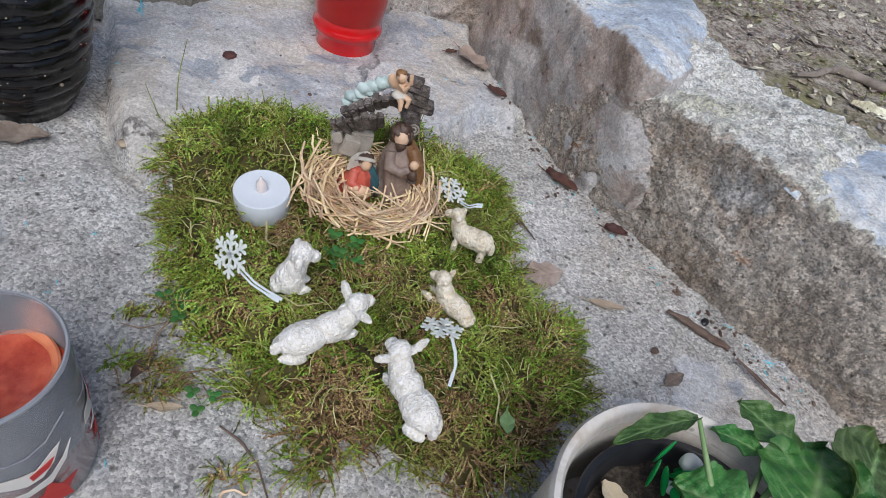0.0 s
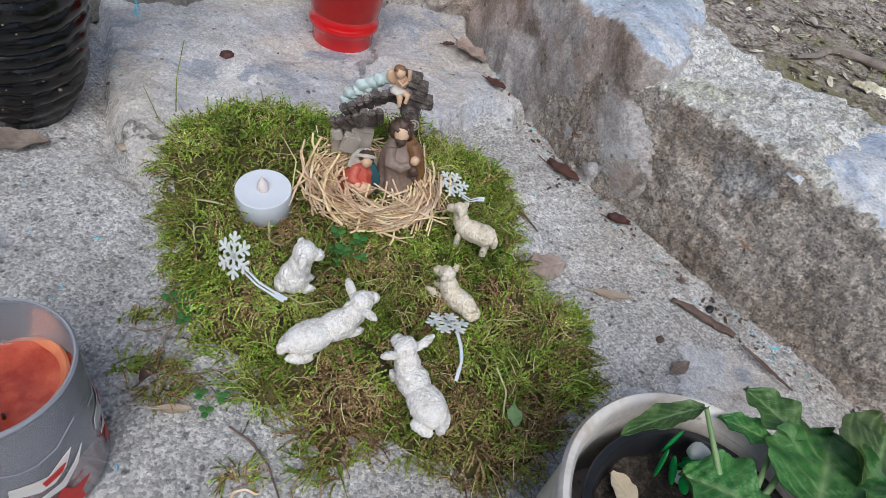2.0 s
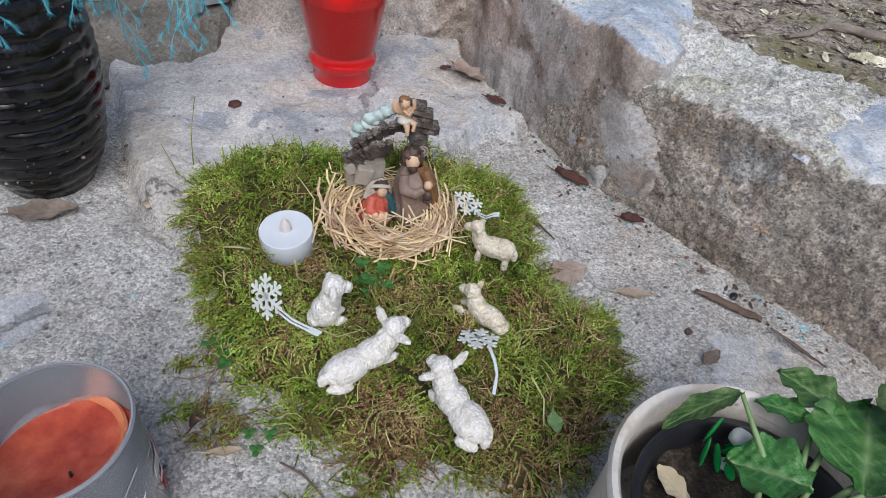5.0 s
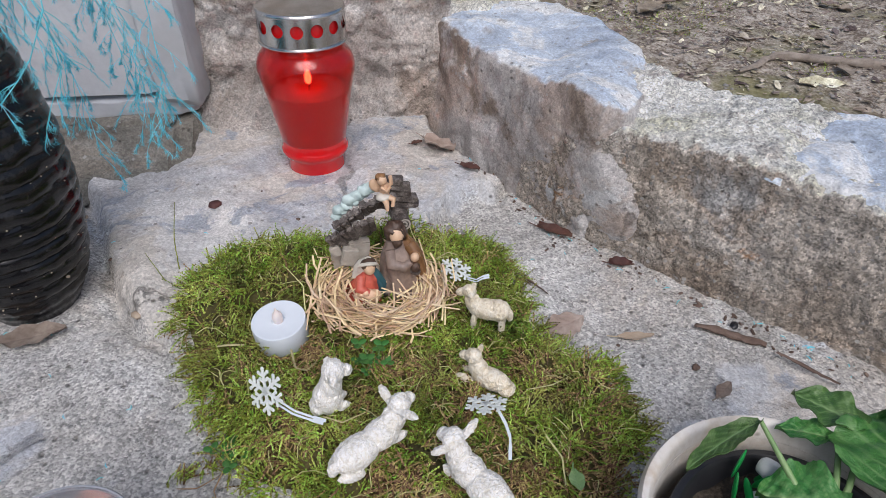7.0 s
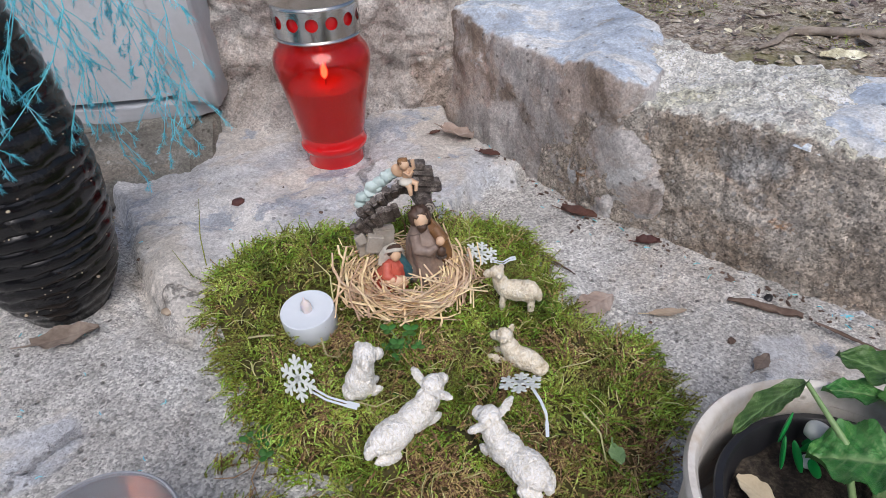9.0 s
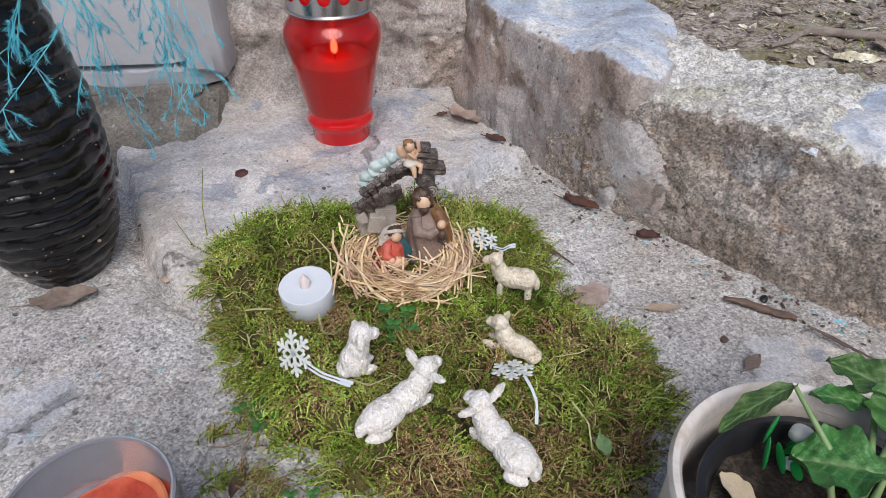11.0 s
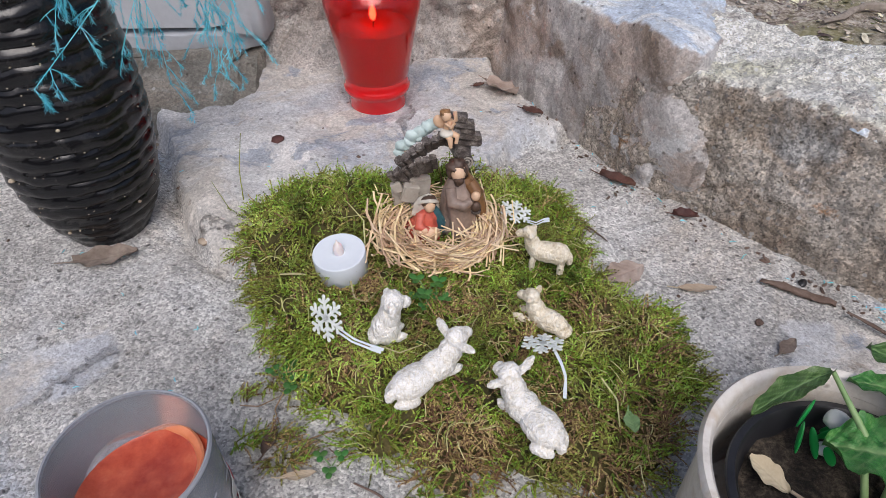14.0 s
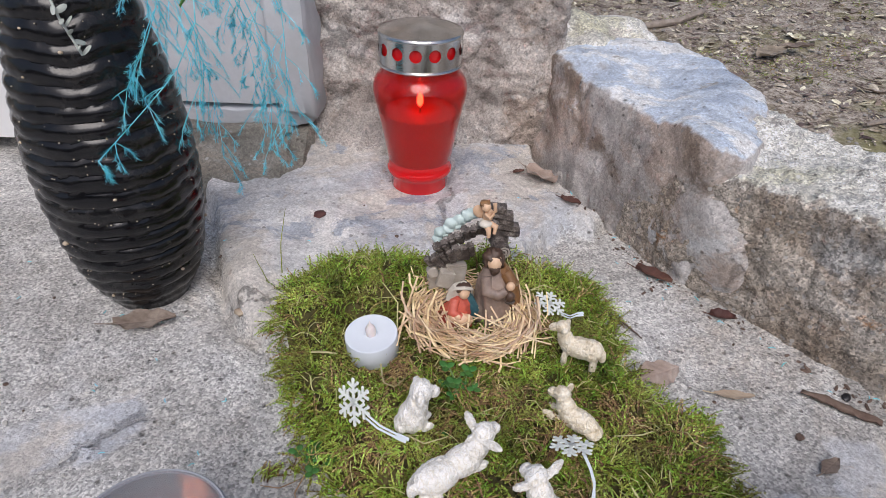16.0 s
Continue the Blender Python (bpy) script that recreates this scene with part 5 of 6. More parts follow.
# ---- black ribbed vase with dyed twigs ----
def vase():
    v = thing("vase", "glossy black ribbed vase spattered with pale specks", "vase")
    pts = [(0.0, 0.030), (0.012, 0.0375), (0.03, 0.0455), (0.06, 0.0528), (0.10, 0.0570), (0.14, 0.0572), (0.18, 0.0530), (0.22, 0.0455), (0.25, 0.0390), (0.275, 0.0350)]

    def radius(z):
        for (a, ra), (b, rb) in zip(pts, pts[1:]):
            if z <= b:
                return ra + (rb - ra) * (z - a) / (b - a)
        return pts[-1][1]

    seg = 96
    vs, fs = [], []
    n = 200
    for i in range(n):
        z = 0.275 * i / (n - 1)
        r0 = (radius(max(0, z - 0.006)) + radius(z) + radius(min(0.275, z + 0.006))) / 3
        for k in range(seg):
            a = 2 * math.pi * k / seg
            warp = 0.0042 * noise.noise((math.cos(a) * 1.3, math.sin(a) * 1.3, z * 14)) + 0.0014 * noise.noise((math.cos(a) * 4, math.sin(a) * 4, z * 40))
            ph = (z + warp * 1.1) / 0.0125
            rib = 0.0023 * (abs(math.sin(math.pi * ph)) ** 0.7 - 0.5) * step(0.0, 0.02, z)
            r = r0 + rib + 0.0009 * noise.noise((math.cos(a) * 7, math.sin(a) * 7, z * 120)) + 0.0008 * noise.noise((math.cos(a) * 3, math.sin(a) * 3, z * 55))
            vs.append((r * math.cos(a), r * math.sin(a), z))
    for i in range(n - 1):
        for k in range(seg):
            a, b = i * seg + k, i * seg + (k + 1) % seg
            fs.append((a, b, b + seg, a + seg))
    fs.append(tuple(range(seg))[::-1])
    part("body", (vs, fs), M_BLACK, v)
    part("lip", lathe([(0.0350, 0.274), (0.0375, 0.279), (0.0365, 0.283), (0.0320, 0.281), (0.0315, 0.235), (0.0, 0.232)], 64), M_BLACK, v)
    rg = random.Random(8)
    for k in range(150):
        a, z = rg.uniform(-2.4, 0.3), rg.uniform(0.02, 0.24)
        r = radius(z) + 0.0004
        s = rg.uniform(0.0003, 0.0007) if k > 8 else rg.uniform(0.0012, 0.0024)
        part("speck", ball((r * math.cos(a), r * math.sin(a), z), (s, s, s * 0.7), 8, 5), M_PALEDRY, v)
    v.matrix_basis = pose(-0.264, 0.431, floor_height(-0.264, 0.431) - 0.001)
    return v


vase()


def spray(root, path, seed, side_len=0.05):
    """A drooping dyed branch: a stem, fine side shoots and tufts of needle leaves."""
    rg = random.Random(seed)
    s = thing("dyed_twig", "drooping turquoise dyed twig with fine needle tufts", "twig", root, "turquoise twigs in the vase")
    base = Vector(root)
    stem = [Vector(p) - base for p in path]
    fine = [along(stem, k / 15) for k in range(16)]
    part("stem", tube(fine, [0.00055 - 0.0003 * k / 15 for k in range(16)], 6), M_TWIG, s)
    shoots, needles = [], []

    def tuft(p, d, l):
        side = d.cross(Vector((0.3, -0.8, 0.4))).normalized()
        for k in range(int(l / 0.0009)):
            q = p - d * (0.0009 * k)
            for sg in (-1, 1):
                w = (side * sg * 0.8 + d * 1.1 + Vector((rg.uniform(-0.4, 0.4), rg.uniform(-0.4, 0.4), rg.uniform(-0.4, 0.4)))).normalized()
                ln = rg.uniform(0.0020, 0.0044)
                e = w.cross(d).normalized() * 0.00042
                n = len(needles[0]) if needles else 0
                if not needles:
                    needles.extend([[], []])
                needles[0].extend([tuple(q - e), tuple(q + e), tuple(q + w * ln)])
                needles[1].append((n, n + 1, n + 2))

    def shoot(p, d, l, level):
        pts = [p]
        for k in range(6):
            d = (d + Vector((rg.uniform(-0.12, 0.12), rg.uniform(-0.12, 0.12), -0.10 - 0.05 * level))).normalized()
            pts.append(pts[-1] + d * l / 6)
        shoots.append(tube(pts, [0.00028 - 0.00002 * k for k in range(7)], 4))
        tuft(pts[-1], d, max(0.006, l * (0.3 if level == 0 else 0.6)))
        if level == 0:
            for k in (2, 4, 5):
                w = (d + Vector((rg.uniform(-0.9, 0.9), rg.uniform(-0.5, 0.5), rg.uniform(-0.5, 0.3)))).normalized()
                shoot(pts[k], w, l * rg.uniform(0.25, 0.45), 1)
        elif rg.random() < 0.6:
            w = (d + Vector((rg.uniform(-1, 1), rg.uniform(-0.5, 0.5), -0.2))).normalized()
            tuft(pts[4] + w * 0.004, w, 0.004)

    for k in range(4, 16):
        d = (fine[k] - fine[k - 1]).normalized()
        for _ in range(2):
            w = (d * 0.8 + Vector((rg.uniform(-1.4, 1.4), rg.uniform(-0.6, 0.6), rg.uniform(-0.4, 0.3)))).normalized()
            shoot(fine[k], w, side_len * rg.uniform(0.35, 0.95), 0 if rg.random() < 0.6 else 1)
    tuft(fine[-1], (fine[-1] - fine[-2]).normalized(), 0.014)
    tagged(part("branching", join(*shoots), M_TWIG, s), kind="stuff")
    tagged(part("needle_growth", needles, M_TWIG, s, "tufts of short needles", smooth=False), kind="stuff")
    return s


TOP = (-0.262, 0.436, 0.268)
spray(TOP, [TOP, (-0.258, 0.46, 0.285), (-0.247, 0.49, 0.241), (-0.227, 0.50, 0.213), (-0.211, 0.50, 0.178), (-0.208, 0.50, 0.135), (-0.208, 0.50, 0.112), (-0.209, 0.50, 0.092)], 1)
spray(TOP, [TOP, (-0.235, 0.47, 0.295), (-0.200, 0.505, 0.262), (-0.176, 0.51, 0.212), (-0.168, 0.51, 0.181), (-0.164, 0.51, 0.150), (-0.165, 0.51, 0.125), (-0.170, 0.51, 0.098)], 2)
spray(TOP, [TOP, (-0.225, 0.42, 0.290), (-0.188, 0.40, 0.252), (-0.201, 0.395, 0.224), (-0.218, 0.39, 0.195)], 3, 0.035)
spray(TOP, [TOP, (-0.215, 0.43, 0.290), (-0.171, 0.415, 0.240), (-0.194, 0.41, 0.199), (-0.215, 0.395, 0.177), (-0.242, 0.375, 0.150)], 4, 0.03)
spray(TOP, [TOP, (-0.225, 0.44, 0.290), (-0.186, 0.435, 0.225), (-0.184, 0.43, 0.191), (-0.200, 0.43, 0.163), (-0.213, 0.43, 0.138), (-0.220, 0.43, 0.119)], 5, 0.03)
spray(TOP, [TOP, (-0.215, 0.46, 0.300), (-0.165, 0.49, 0.275), (-0.143, 0.50, 0.217), (-0.146, 0.50, 0.155), (-0.148, 0.50, 0.128)], 6, 0.045)
spray(TOP, [TOP, (-0.22, 0.47, 0.295), (-0.178, 0.495, 0.250), (-0.160, 0.50, 0.195), (-0.151, 0.50, 0.160), (-0.138, 0.50, 0.138)], 7, 0.045)
spray(TOP, [TOP, (-0.245, 0.48, 0.290), (-0.215, 0.53, 0.255), (-0.190, 0.54, 0.200), (-0.180, 0.54, 0.130)], 8, 0.05)


# ---- silk rose and pale sprig above the vase ----
rose = thing("silk_rose", "pink silk rose with green leaves drooping from the vase", "flower", TOP)
R = Vector((-0.158, 0.436, 0.259)) - Vector(TOP)
part("stem", tube([(0, 0, 0), (0.03, 0.0, 0.045), (0.075, 0.0, 0.040), tuple(R)], 0.0016, 8), M_GREENSILK, rose)
def petal(r, h, w, flare, seed):
    """A cupped petal round the z axis, rolled outwards along its rim."""
    vs = []
    for i in range(9):
        u = i / 8
        for j in range(11):
            v = 2 * j / 10 - 1
            top = h * u * (1 - 0.22 * v * v)
            rad = r * (0.35 + 0.65 * math.sin(min(1, u * 1.2) * 1.5)) + flare * step(0.62, 1.0, u) + 0.0006 * math.sin(5 * v + seed)
            b = v * w
            vs.append((rad * math.cos(b), rad * math.sin(b), top - 1.1 * flare * step(0.8, 1.0, u)))
    n = len(vs)
    fs = [(i * 11 + j, i * 11 + j + 1, i * 11 + j + 12, i * 11 + j + 11) for i in range(8) for j in range(10)]
    vs += [(x * 0.94, y * 0.94, z - 0.0002) for x, y, z in vs]
    rim = list(range(11)) + [i * 11 + 10 for i in range(1, 9)] + [88 + j for j in range(9, -1, -1)] + [i * 11 for i in range(7, 0, -1)]
    return vs, fs + [tuple(a + n for a in f[::-1]) for f in fs] + [(b, a, a + n, b + n) for a, b in zip(rim, rim[1:] + rim[:1])]


nod = Matrix.Translation(R) @ pose(0, 0, -0.006, 38, 18, 0) @ Matrix.Scale(0.92, 4)
for k in range(13):
    r = 0.0022 + 0.00075 * k
    part("petal", moved(petal(r, 0.0165 - 0.0003 * k, 0.95 - 0.02 * k, 0.0004 * k * 0.8, k), nod @ Matrix.Rotation(k * 2.4, 4, "Z")), M_PINK, rose)
for k, (p, a, l) in enumerate((((-0.176, 0.442, 0.262), 165, 0.030), ((-0.166, 0.428, 0.256), 215, 0.026), ((-0.186, 0.446, 0.268), 120, 0.022))):
    q = Vector(p) - Vector(TOP)
    part("leaf", moved(leaf_blade(l, l * 0.5, 0.35, 0.3, 0.04, k, 7), pose(*q, 20, 15, a)), M_GREENSILK, rose, "dark green pointed silk leaf")
sprig = thing("pale_sprig", "pale grey-green silk sprig lying against the vase", "flower", TOP)
sp = [Vector(p) - Vector(TOP) for p in ((-0.262, 0.436, 0.268), (-0.255, 0.400, 0.275), (-0.247, 0.385, 0.245), (-0.236, 0.383, 0.218))]
part("stem", tube([along(sp, k / 9) for k in range(10)], 0.0008, 6), M_PALELEAF, sprig)
for k in range(16):
    p = along(sp, 0.35 + 0.65 * k / 15)
    t = Euler((rng.uniform(0, 1.2), rng.uniform(-0.8, 0.8), (1 if k % 2 else -1) * 0.9 + rng.uniform(-0.3, 0.3))).to_matrix()
    part("leaf", ([p + t @ (v + Vector((0.004, 0, 0))) for v in ball((0, 0, 0), (0.0042, 0.0020, 0.0006), 10, 6)[0]], ball((0, 0, 0), (1, 1, 1), 10, 6)[1]), M_PALELEAF, sprig)


# ---- glass candle with red wax ----
jar = thing("candle_glass", "tall clear glass candle with melted red wax", "candle", (-0.131, 0.1530, 0.001))
H, RR = 0.090, 0.0345
part("glass", lathe([(0.0, 0.0), (RR - 0.003, 0.0), (RR, 0.003), (RR, H - 0.001), (RR - 0.0008, H), (RR - 0.0017, H - 0.001), (RR - 0.0017, 0.006), (RR - 0.004, 0.0045), (0.0, 0.0045)], 72), M_GLASS, jar)
vs, fs = lathe([(0.0, 0.0048), (RR - 0.004, 0.0048), (RR - 0.0020, 0.007), (RR - 0.0020, 0.063), (RR - 0.0032, 0.0622), (RR - 0.009, 0.0600), (RR - 0.018, 0.0585), (0.004, 0.0580), (0.0, 0.0580)], 48)
vs = [(v[0], v[1], v[2] + (0.004 * v[0] / RR - 0.0025 * v[1] / RR if v[2] > 0.05 else 0)) for v in vs]
wax_ob = part("wax", (vs, fs), M_WAX, jar, "orange-red half melted wax")
part("wax_edge", lathe([(RR - 0.0019, 0.0630), (RR - 0.0030, 0.0640), (RR - 0.0055, 0.0622), (RR - 0.0062, 0.0600), (RR - 0.0019, 0.0600), (RR - 0.0019, 0.0630)], 64, 0.02), M_WAXEDGE, wax_ob, "pale orange waxy edge", at=pose(0, 0, 0.0014, -4.2, -6.6, 0))
part("rim", lathe([(RR + 0.0002, H - 0.0022), (RR + 0.0006, H - 0.0008), (RR - 0.0002, H + 0.0004), (RR - 0.0010, H + 0.0002), (RR - 0.0006, H - 0.0020), (RR + 0.0002, H - 0.0022)], 72), M_FROST, jar, "dark rounded glass rim")
part("wick", tube([(0.004, -0.006, 0.056), (0.005, -0.006, 0.063)], 0.0008, 8), M_BLACKPOT, wax_ob)


def wrap(pts, z_of=None, off=0.0004):
    """A flat print bent round the glass, from its outline in angle (degrees) and height."""
    out, inn = [], []
    for a, z in pts:
        a = radians(a)
        out.append(((RR + off + 0.0003) * math.cos(a), (RR + off + 0.0003) * math.sin(a), z))
        inn.append(((RR + off) * math.cos(a), (RR + off) * math.sin(a), z))
    n = len(pts)
    fs = [tuple(range(n)), tuple(range(n, 2 * n))[::-1]] + [(i, i + n, (i + 1) % n + n, (i + 1) % n) for i in range(n)]
    return out + inn, fs


for a in (-180, -108, -36, 36, 108):
    part("star_print", wrap([(a + math.degrees((0.0135 if k % 2 == 0 else 0.0070) * math.cos(k * math.pi / 5 + 0.3) / RR), 0.016 + (0.0130 if k % 2 == 0 else 0.0066) * math.sin(k * math.pi / 5 + 0.3)) for k in range(10)], off=0.0004), M_PRINTRED, jar, "red star print")
    part("rocker_print", wrap([(a - 26, 0.031), (a - 14, 0.027), (a + 2, 0.029), (a + 16, 0.038), (a + 24, 0.048), (a + 14, 0.041), (a + 2, 0.034), (a - 14, 0.031)], off=0.0008), M_PRINTWHITE, jar, "white curved print")
    part("shape_print", wrap([(a - 30, 0.040), (a - 20, 0.038), (a - 12, 0.036), (a - 2, 0.037), (a + 8, 0.043), (a + 16, 0.053), (a + 8, 0.051), (a - 4, 0.045), (a - 14, 0.046), (a - 28, 0.047)], off=0.0006), M_PRINTWHITE, jar, "white print")
    part("blot_print", wrap([(a - 8, 0.039), (a + 4, 0.042), (a + 9, 0.047), (a - 2, 0.045), (a - 9, 0.043)], off=0.0010), M_PRINTRED, jar, "red print")
    part("band_print", wrap([(a - 30, 0.0605), (a - 18, 0.0580), (a - 6, 0.0575), (a + 8, 0.0605), (a + 26, 0.0680), (a + 26, 0.0690), (a + 8, 0.0615), (a - 6, 0.0585), (a - 18, 0.0590), (a - 30, 0.0615)], off=0.0006), M_FROST, jar, "thin grey curved print")


# ---- plant pot ----
POT = Vector((0.170, 0.1200, 0.0))
pot = thing("plant_pot", "cream glazed ceramic plant pot with worn rim", "pot", POT)
part("body", lathe([(0.0, 0.0), (0.0560, 0.0), (0.0585, 0.003), (0.0600, 0.040), (0.0605, 0.080), (0.0606, 0.0915), (0.0570, 0.0915), (0.0560, 0.080), (0.0550, 0.040), (0.0, 0.030)], 80, 0.006), M_POT, pot)
part("rim", lathe([(0.0604, 0.0917), (0.0630, 0.0945), (0.0640, 0.0985), (0.0625, 0.1012), (0.0597, 0.1008), (0.0578, 0.098), (0.0571, 0.0917), (0.0604, 0.0917)], 96, 0.006), M_POT, pot, "thick rounded rim with a worn glaze")
liner = thing("nursery_pot", "thin black plastic nursery pot inside the ceramic pot", "pot", POT + Vector((0.003, -0.002, 0.0)))
part("rim", lathe([(0.036, 0.034), (0.0500, 0.086), (0.0515, 0.088), (0.0535, 0.0885), (0.0530, 0.0900), (0.0500, 0.0905), (0.0485, 0.0890), (0.0345, 0.036), (0.036, 0.034)], 64, 0.012), M_BLACKPOT, liner)
vs, fs = lathe([(0.0, 0.079)] + [(0.0475 * k / 9, 0.0785) for k in range(1, 10)] + [(0.0470, 0.070), (0.0, 0.068)], 44)
vs = [Vector(v) + Vector((0, 0, 0.005 * fbm(v[0], v[1], 2.0, 60, 4))) if v[2] > 0.075 else Vector(v) for v in vs]
part("soil", (vs, fs), M_SOIL, liner, "dark damp potting soil")


plant = thing("primrose_plant", "leafy green primrose growing in dark soil", "plant", POT + Vector((0.012, -0.004, 0.078)))
LEAVES = [((0.176, 0.169, 0.114), 197, 0.044, 0.014, 2, 22), ((0.212, 0.122, 0.112), 58, 0.058, 0.054, 6, -14), ((0.226, 0.163, 0.108), 128, 0.032, 0.026, 8, 0), ((0.212, 0.160, 0.106), 150, 0.026, 0.017, 4, 10), ((0.192, 0.126, 0.110), 150, 0.034, 0.038, -4, 6), ((0.238, 0.136, 0.116), 44, 0.055, 0.048, 4, 10), ((0.200, 0.105, 0.112), -50, 0.050, 0.045, 8, 0), ((0.172, 0.105, 0.106), 205, 0.040, 0.034, -5, 10), ((0.186, 0.092, 0.110), -110, 0.045, 0.04, 0, 5), ((0.225, 0.112, 0.116), 10, 0.050, 0.045, 6, -8)]
for k, (p, a, l, w, up, rl) in enumerate(LEAVES):
    p = Vector(p) - plant.location
    veins(part("leaf", leaf_blade(l, w, 0.20, 0.24, 0.07, k, 8), M_VEINED, plant, at=pose(*p, rl, -up, a)))
    mid = p * 0.5 + Vector((0, 0, 0.010))
    part("stalk", tube([(p.x * 0.15, p.y * 0.15, 0.0), tuple(mid), tuple(p)], [0.0016, 0.0015, 0.0011], 8), M_STALK, plant, "pale green stalk")
dead = thing("withered_leaf", "withered tan leaf lying on potting soil", "leaf")
part("blade", leaf_blade(0.020, 0.012, 0.1, 0.3, 0.06, 3, 2), M_PALEDRY, dead)
part("stem", tube([(0.020, 0, 0), (0.030, 0.001, 0.001), (0.038, 0.0, -0.002)], 0.0008, 6), M_PALEDRY, dead)
dead.matrix_basis = pose(0.138, 0.146, 0.086, 0, 6, -52)
fake = thing("plastic_sprig", "bright green plastic sprig with white buds", "ornament", (0.172, 0.150, 0.080))
for k, (dx, dy, h, a) in enumerate(((-0.006, 0.010, 0.020, 130), (0.002, 0.004, 0.016, 60), (-0.004, -0.004, 0.012, 200), (0.006, 0.008, 0.010, 20), (-0.010, 0.000, 0.008, 160), (0.002, -0.008, 0.010, 260))):
    vs, fs = ball((0, 0, 0.006), (0.0010, 0.0023, 0.0080), 10, 8)
    part("leaf", moved((vs, fs), pose(dx, dy, h * 0.4, 30, 0, a)), M_FAKEGREEN, fake)
for dx, dy, z, r in ((0.008, 0.007, 0.014, 0.0052), (-0.001, -0.003, 0.008, 0.0032)):
    part("bud", ball((dx, dy, z), (r, r, r * 0.95), 18, 12, None, 0.12, dx * 100), M_BUD, fake, "white foam bud")


# ---- fallen leaves, bark and scraps ----
def dry_leaf(x, y, a, l, w, mat, label, z=None, tilt=(0, 0), curl=0.3, seed=0):
    d = thing("fallen_leaf", label, "leaf", group="fallen leaves on the terrace")
    part("blade", leaf_blade(l, w, -0.10, curl, 0.05, seed, 5), mat, d)
    part("stem", tube([(-l * 0.28, 0.001, 0.0), (-l * 0.1, 0, 0.0003), (0.002, 0, 0)], [0.0005, 0.0005, 0.0006], 6), mat, d)
    d.matrix_basis = pose(x, y, (floor_height(x, y) if z is None else z) + 0.0025, tilt[0], tilt[1], a)
    return d


dry_leaf(-0.275, 0.379, 8, 0.050, 0.024, M_DRYLEAF, "curled brown leaf lying against the vase foot", seed=1)
dry_leaf(0.215, 0.425, -20, 0.020, 0.012, M_REDLEAF, "small dark red leaf on concrete", seed=2, curl=0.8)
dry_leaf(0.190, 0.3345, -8, 0.028, 0.0085, M_PALEDRY, "narrow pale tan leaf on concrete", seed=3)
dry_leaf(0.238, 0.268, 35, 0.018, 0.010, M_DRYLEAF, "pinkish dry leaf beside the plant pot", seed=4)
dry_leaf(0.072, 0.640, -52, 0.046, 0.034, M_PINKLEAF, "large grey-brown leaf in the corner", z=floor_height(0.09, 0.615) + 0.004, tilt=(-16, 4), seed=5)
dry_leaf(0.166, 0.487, -43, 0.036, 0.013, M_REDLEAF, "dark curled leaf against the boulder", seed=6, curl=0.8)
dry_leaf(0.104, 0.578, -40, 0.024, 0.011, M_REDLEAF, "rust brown leaf under the boulder", seed=7, curl=0.5)
dry_leaf(0.058, 0.630, 10, 0.012, 0.006, M_REDLEAF, "small dark curled leaf on slate", seed=8, curl=0.8)
dry_leaf(-0.385, 0.52, 70, 0.034, 0.024, M_REDLEAF, "dark brown leaf behind the vase", seed=9)
dry_leaf(-0.098, 0.205, 70, 0.018, 0.008, M_BARK, "dark folded leaf among moss scraps", seed=10, curl=0.9)
dry_leaf(-0.085, 0.190, 5, 0.020, 0.006, M_PALEDRY, "thin tan leaf among moss scraps", seed=11)
dry_leaf(0.138, 0.346, 20, 0.034, 0.026, M_PINKLEAF, "flat pinkish brown leaf beside the moss", seed=13, curl=0.05)
dry_leaf(0.1103, 0.204, -90, 0.014, 0.009, M_STALK, "small pale green leaf lying on moss", z=0.034, seed=14, curl=0.1)
dry_leaf(0.128, 0.392, 80, 0.014, 0.007, M_DRYLEAF, "rust leaf at the moss edge", seed=12)


def strip(name, pts, radii, mat, label, cat, flat=0.5):
    base = Vector(pts[0])
    vs, fs = tube([tuple(along(pts, k / 15) - base) for k in range(16)], [along([(r, i, 0) for i, r in enumerate(radii)], k / 15).x for k in range(16)], 8, flat)
    wear = 0.35 * max(radii)
    vs = [Vector(v) + wear * Vector((fbm(v[0], v[1], v[2], 160, 3), fbm(v[0], v[1], v[2] + 3, 160, 3), 0.6 * fbm(v[0], v[1], v[2] + 6, 160, 3))) for v in vs]
    ob = part(name, (vs, fs), mat)
    ob.location = base
    return tagged(ob, label, cat)


strip("bark_strip", [(0.256, 0.340, 0.003), (0.270, 0.331, 0.004), (0.285, 0.322, 0.003), (0.300, 0.313, 0.003)], [0.0020, 0.0048, 0.0050, 0.0036], M_BARK, "reddish brown strip of bark on concrete", "bark")
strip("bark_strip", [(0.302, 0.302, 0.006), (0.312, 0.290, 0.006), (0.322, 0.276, 0.006), (0.330, 0.268, 0.006)], [0.0012, 0.0026, 0.0022, 0.0010], M_BARK, "dark splinter of bark along the wall foot", "bark")
strip("grass_blade", [(-0.0305, 0.138, 0.002), (-0.033, 0.150, 0.003), (-0.026, 0.152, 0.004), (-0.020, 0.150, 0.003), (-0.0154, 0.164, 0.003)], [0.0006, 0.0008, 0.0007, 0.0006, 0.0004], M_STRAW, "pale curled grass ribbon on concrete", "grass", 0.4)
strip("twig", [(-0.044, 0.186, 0.002), (-0.030, 0.178, 0.004), (-0.018, 0.166, 0.004), (-0.008, 0.148, 0.003)], [0.0006, 0.0007, 0.0006, 0.0005], M_BARK, "thin dark twig on concrete", "twig", 1)
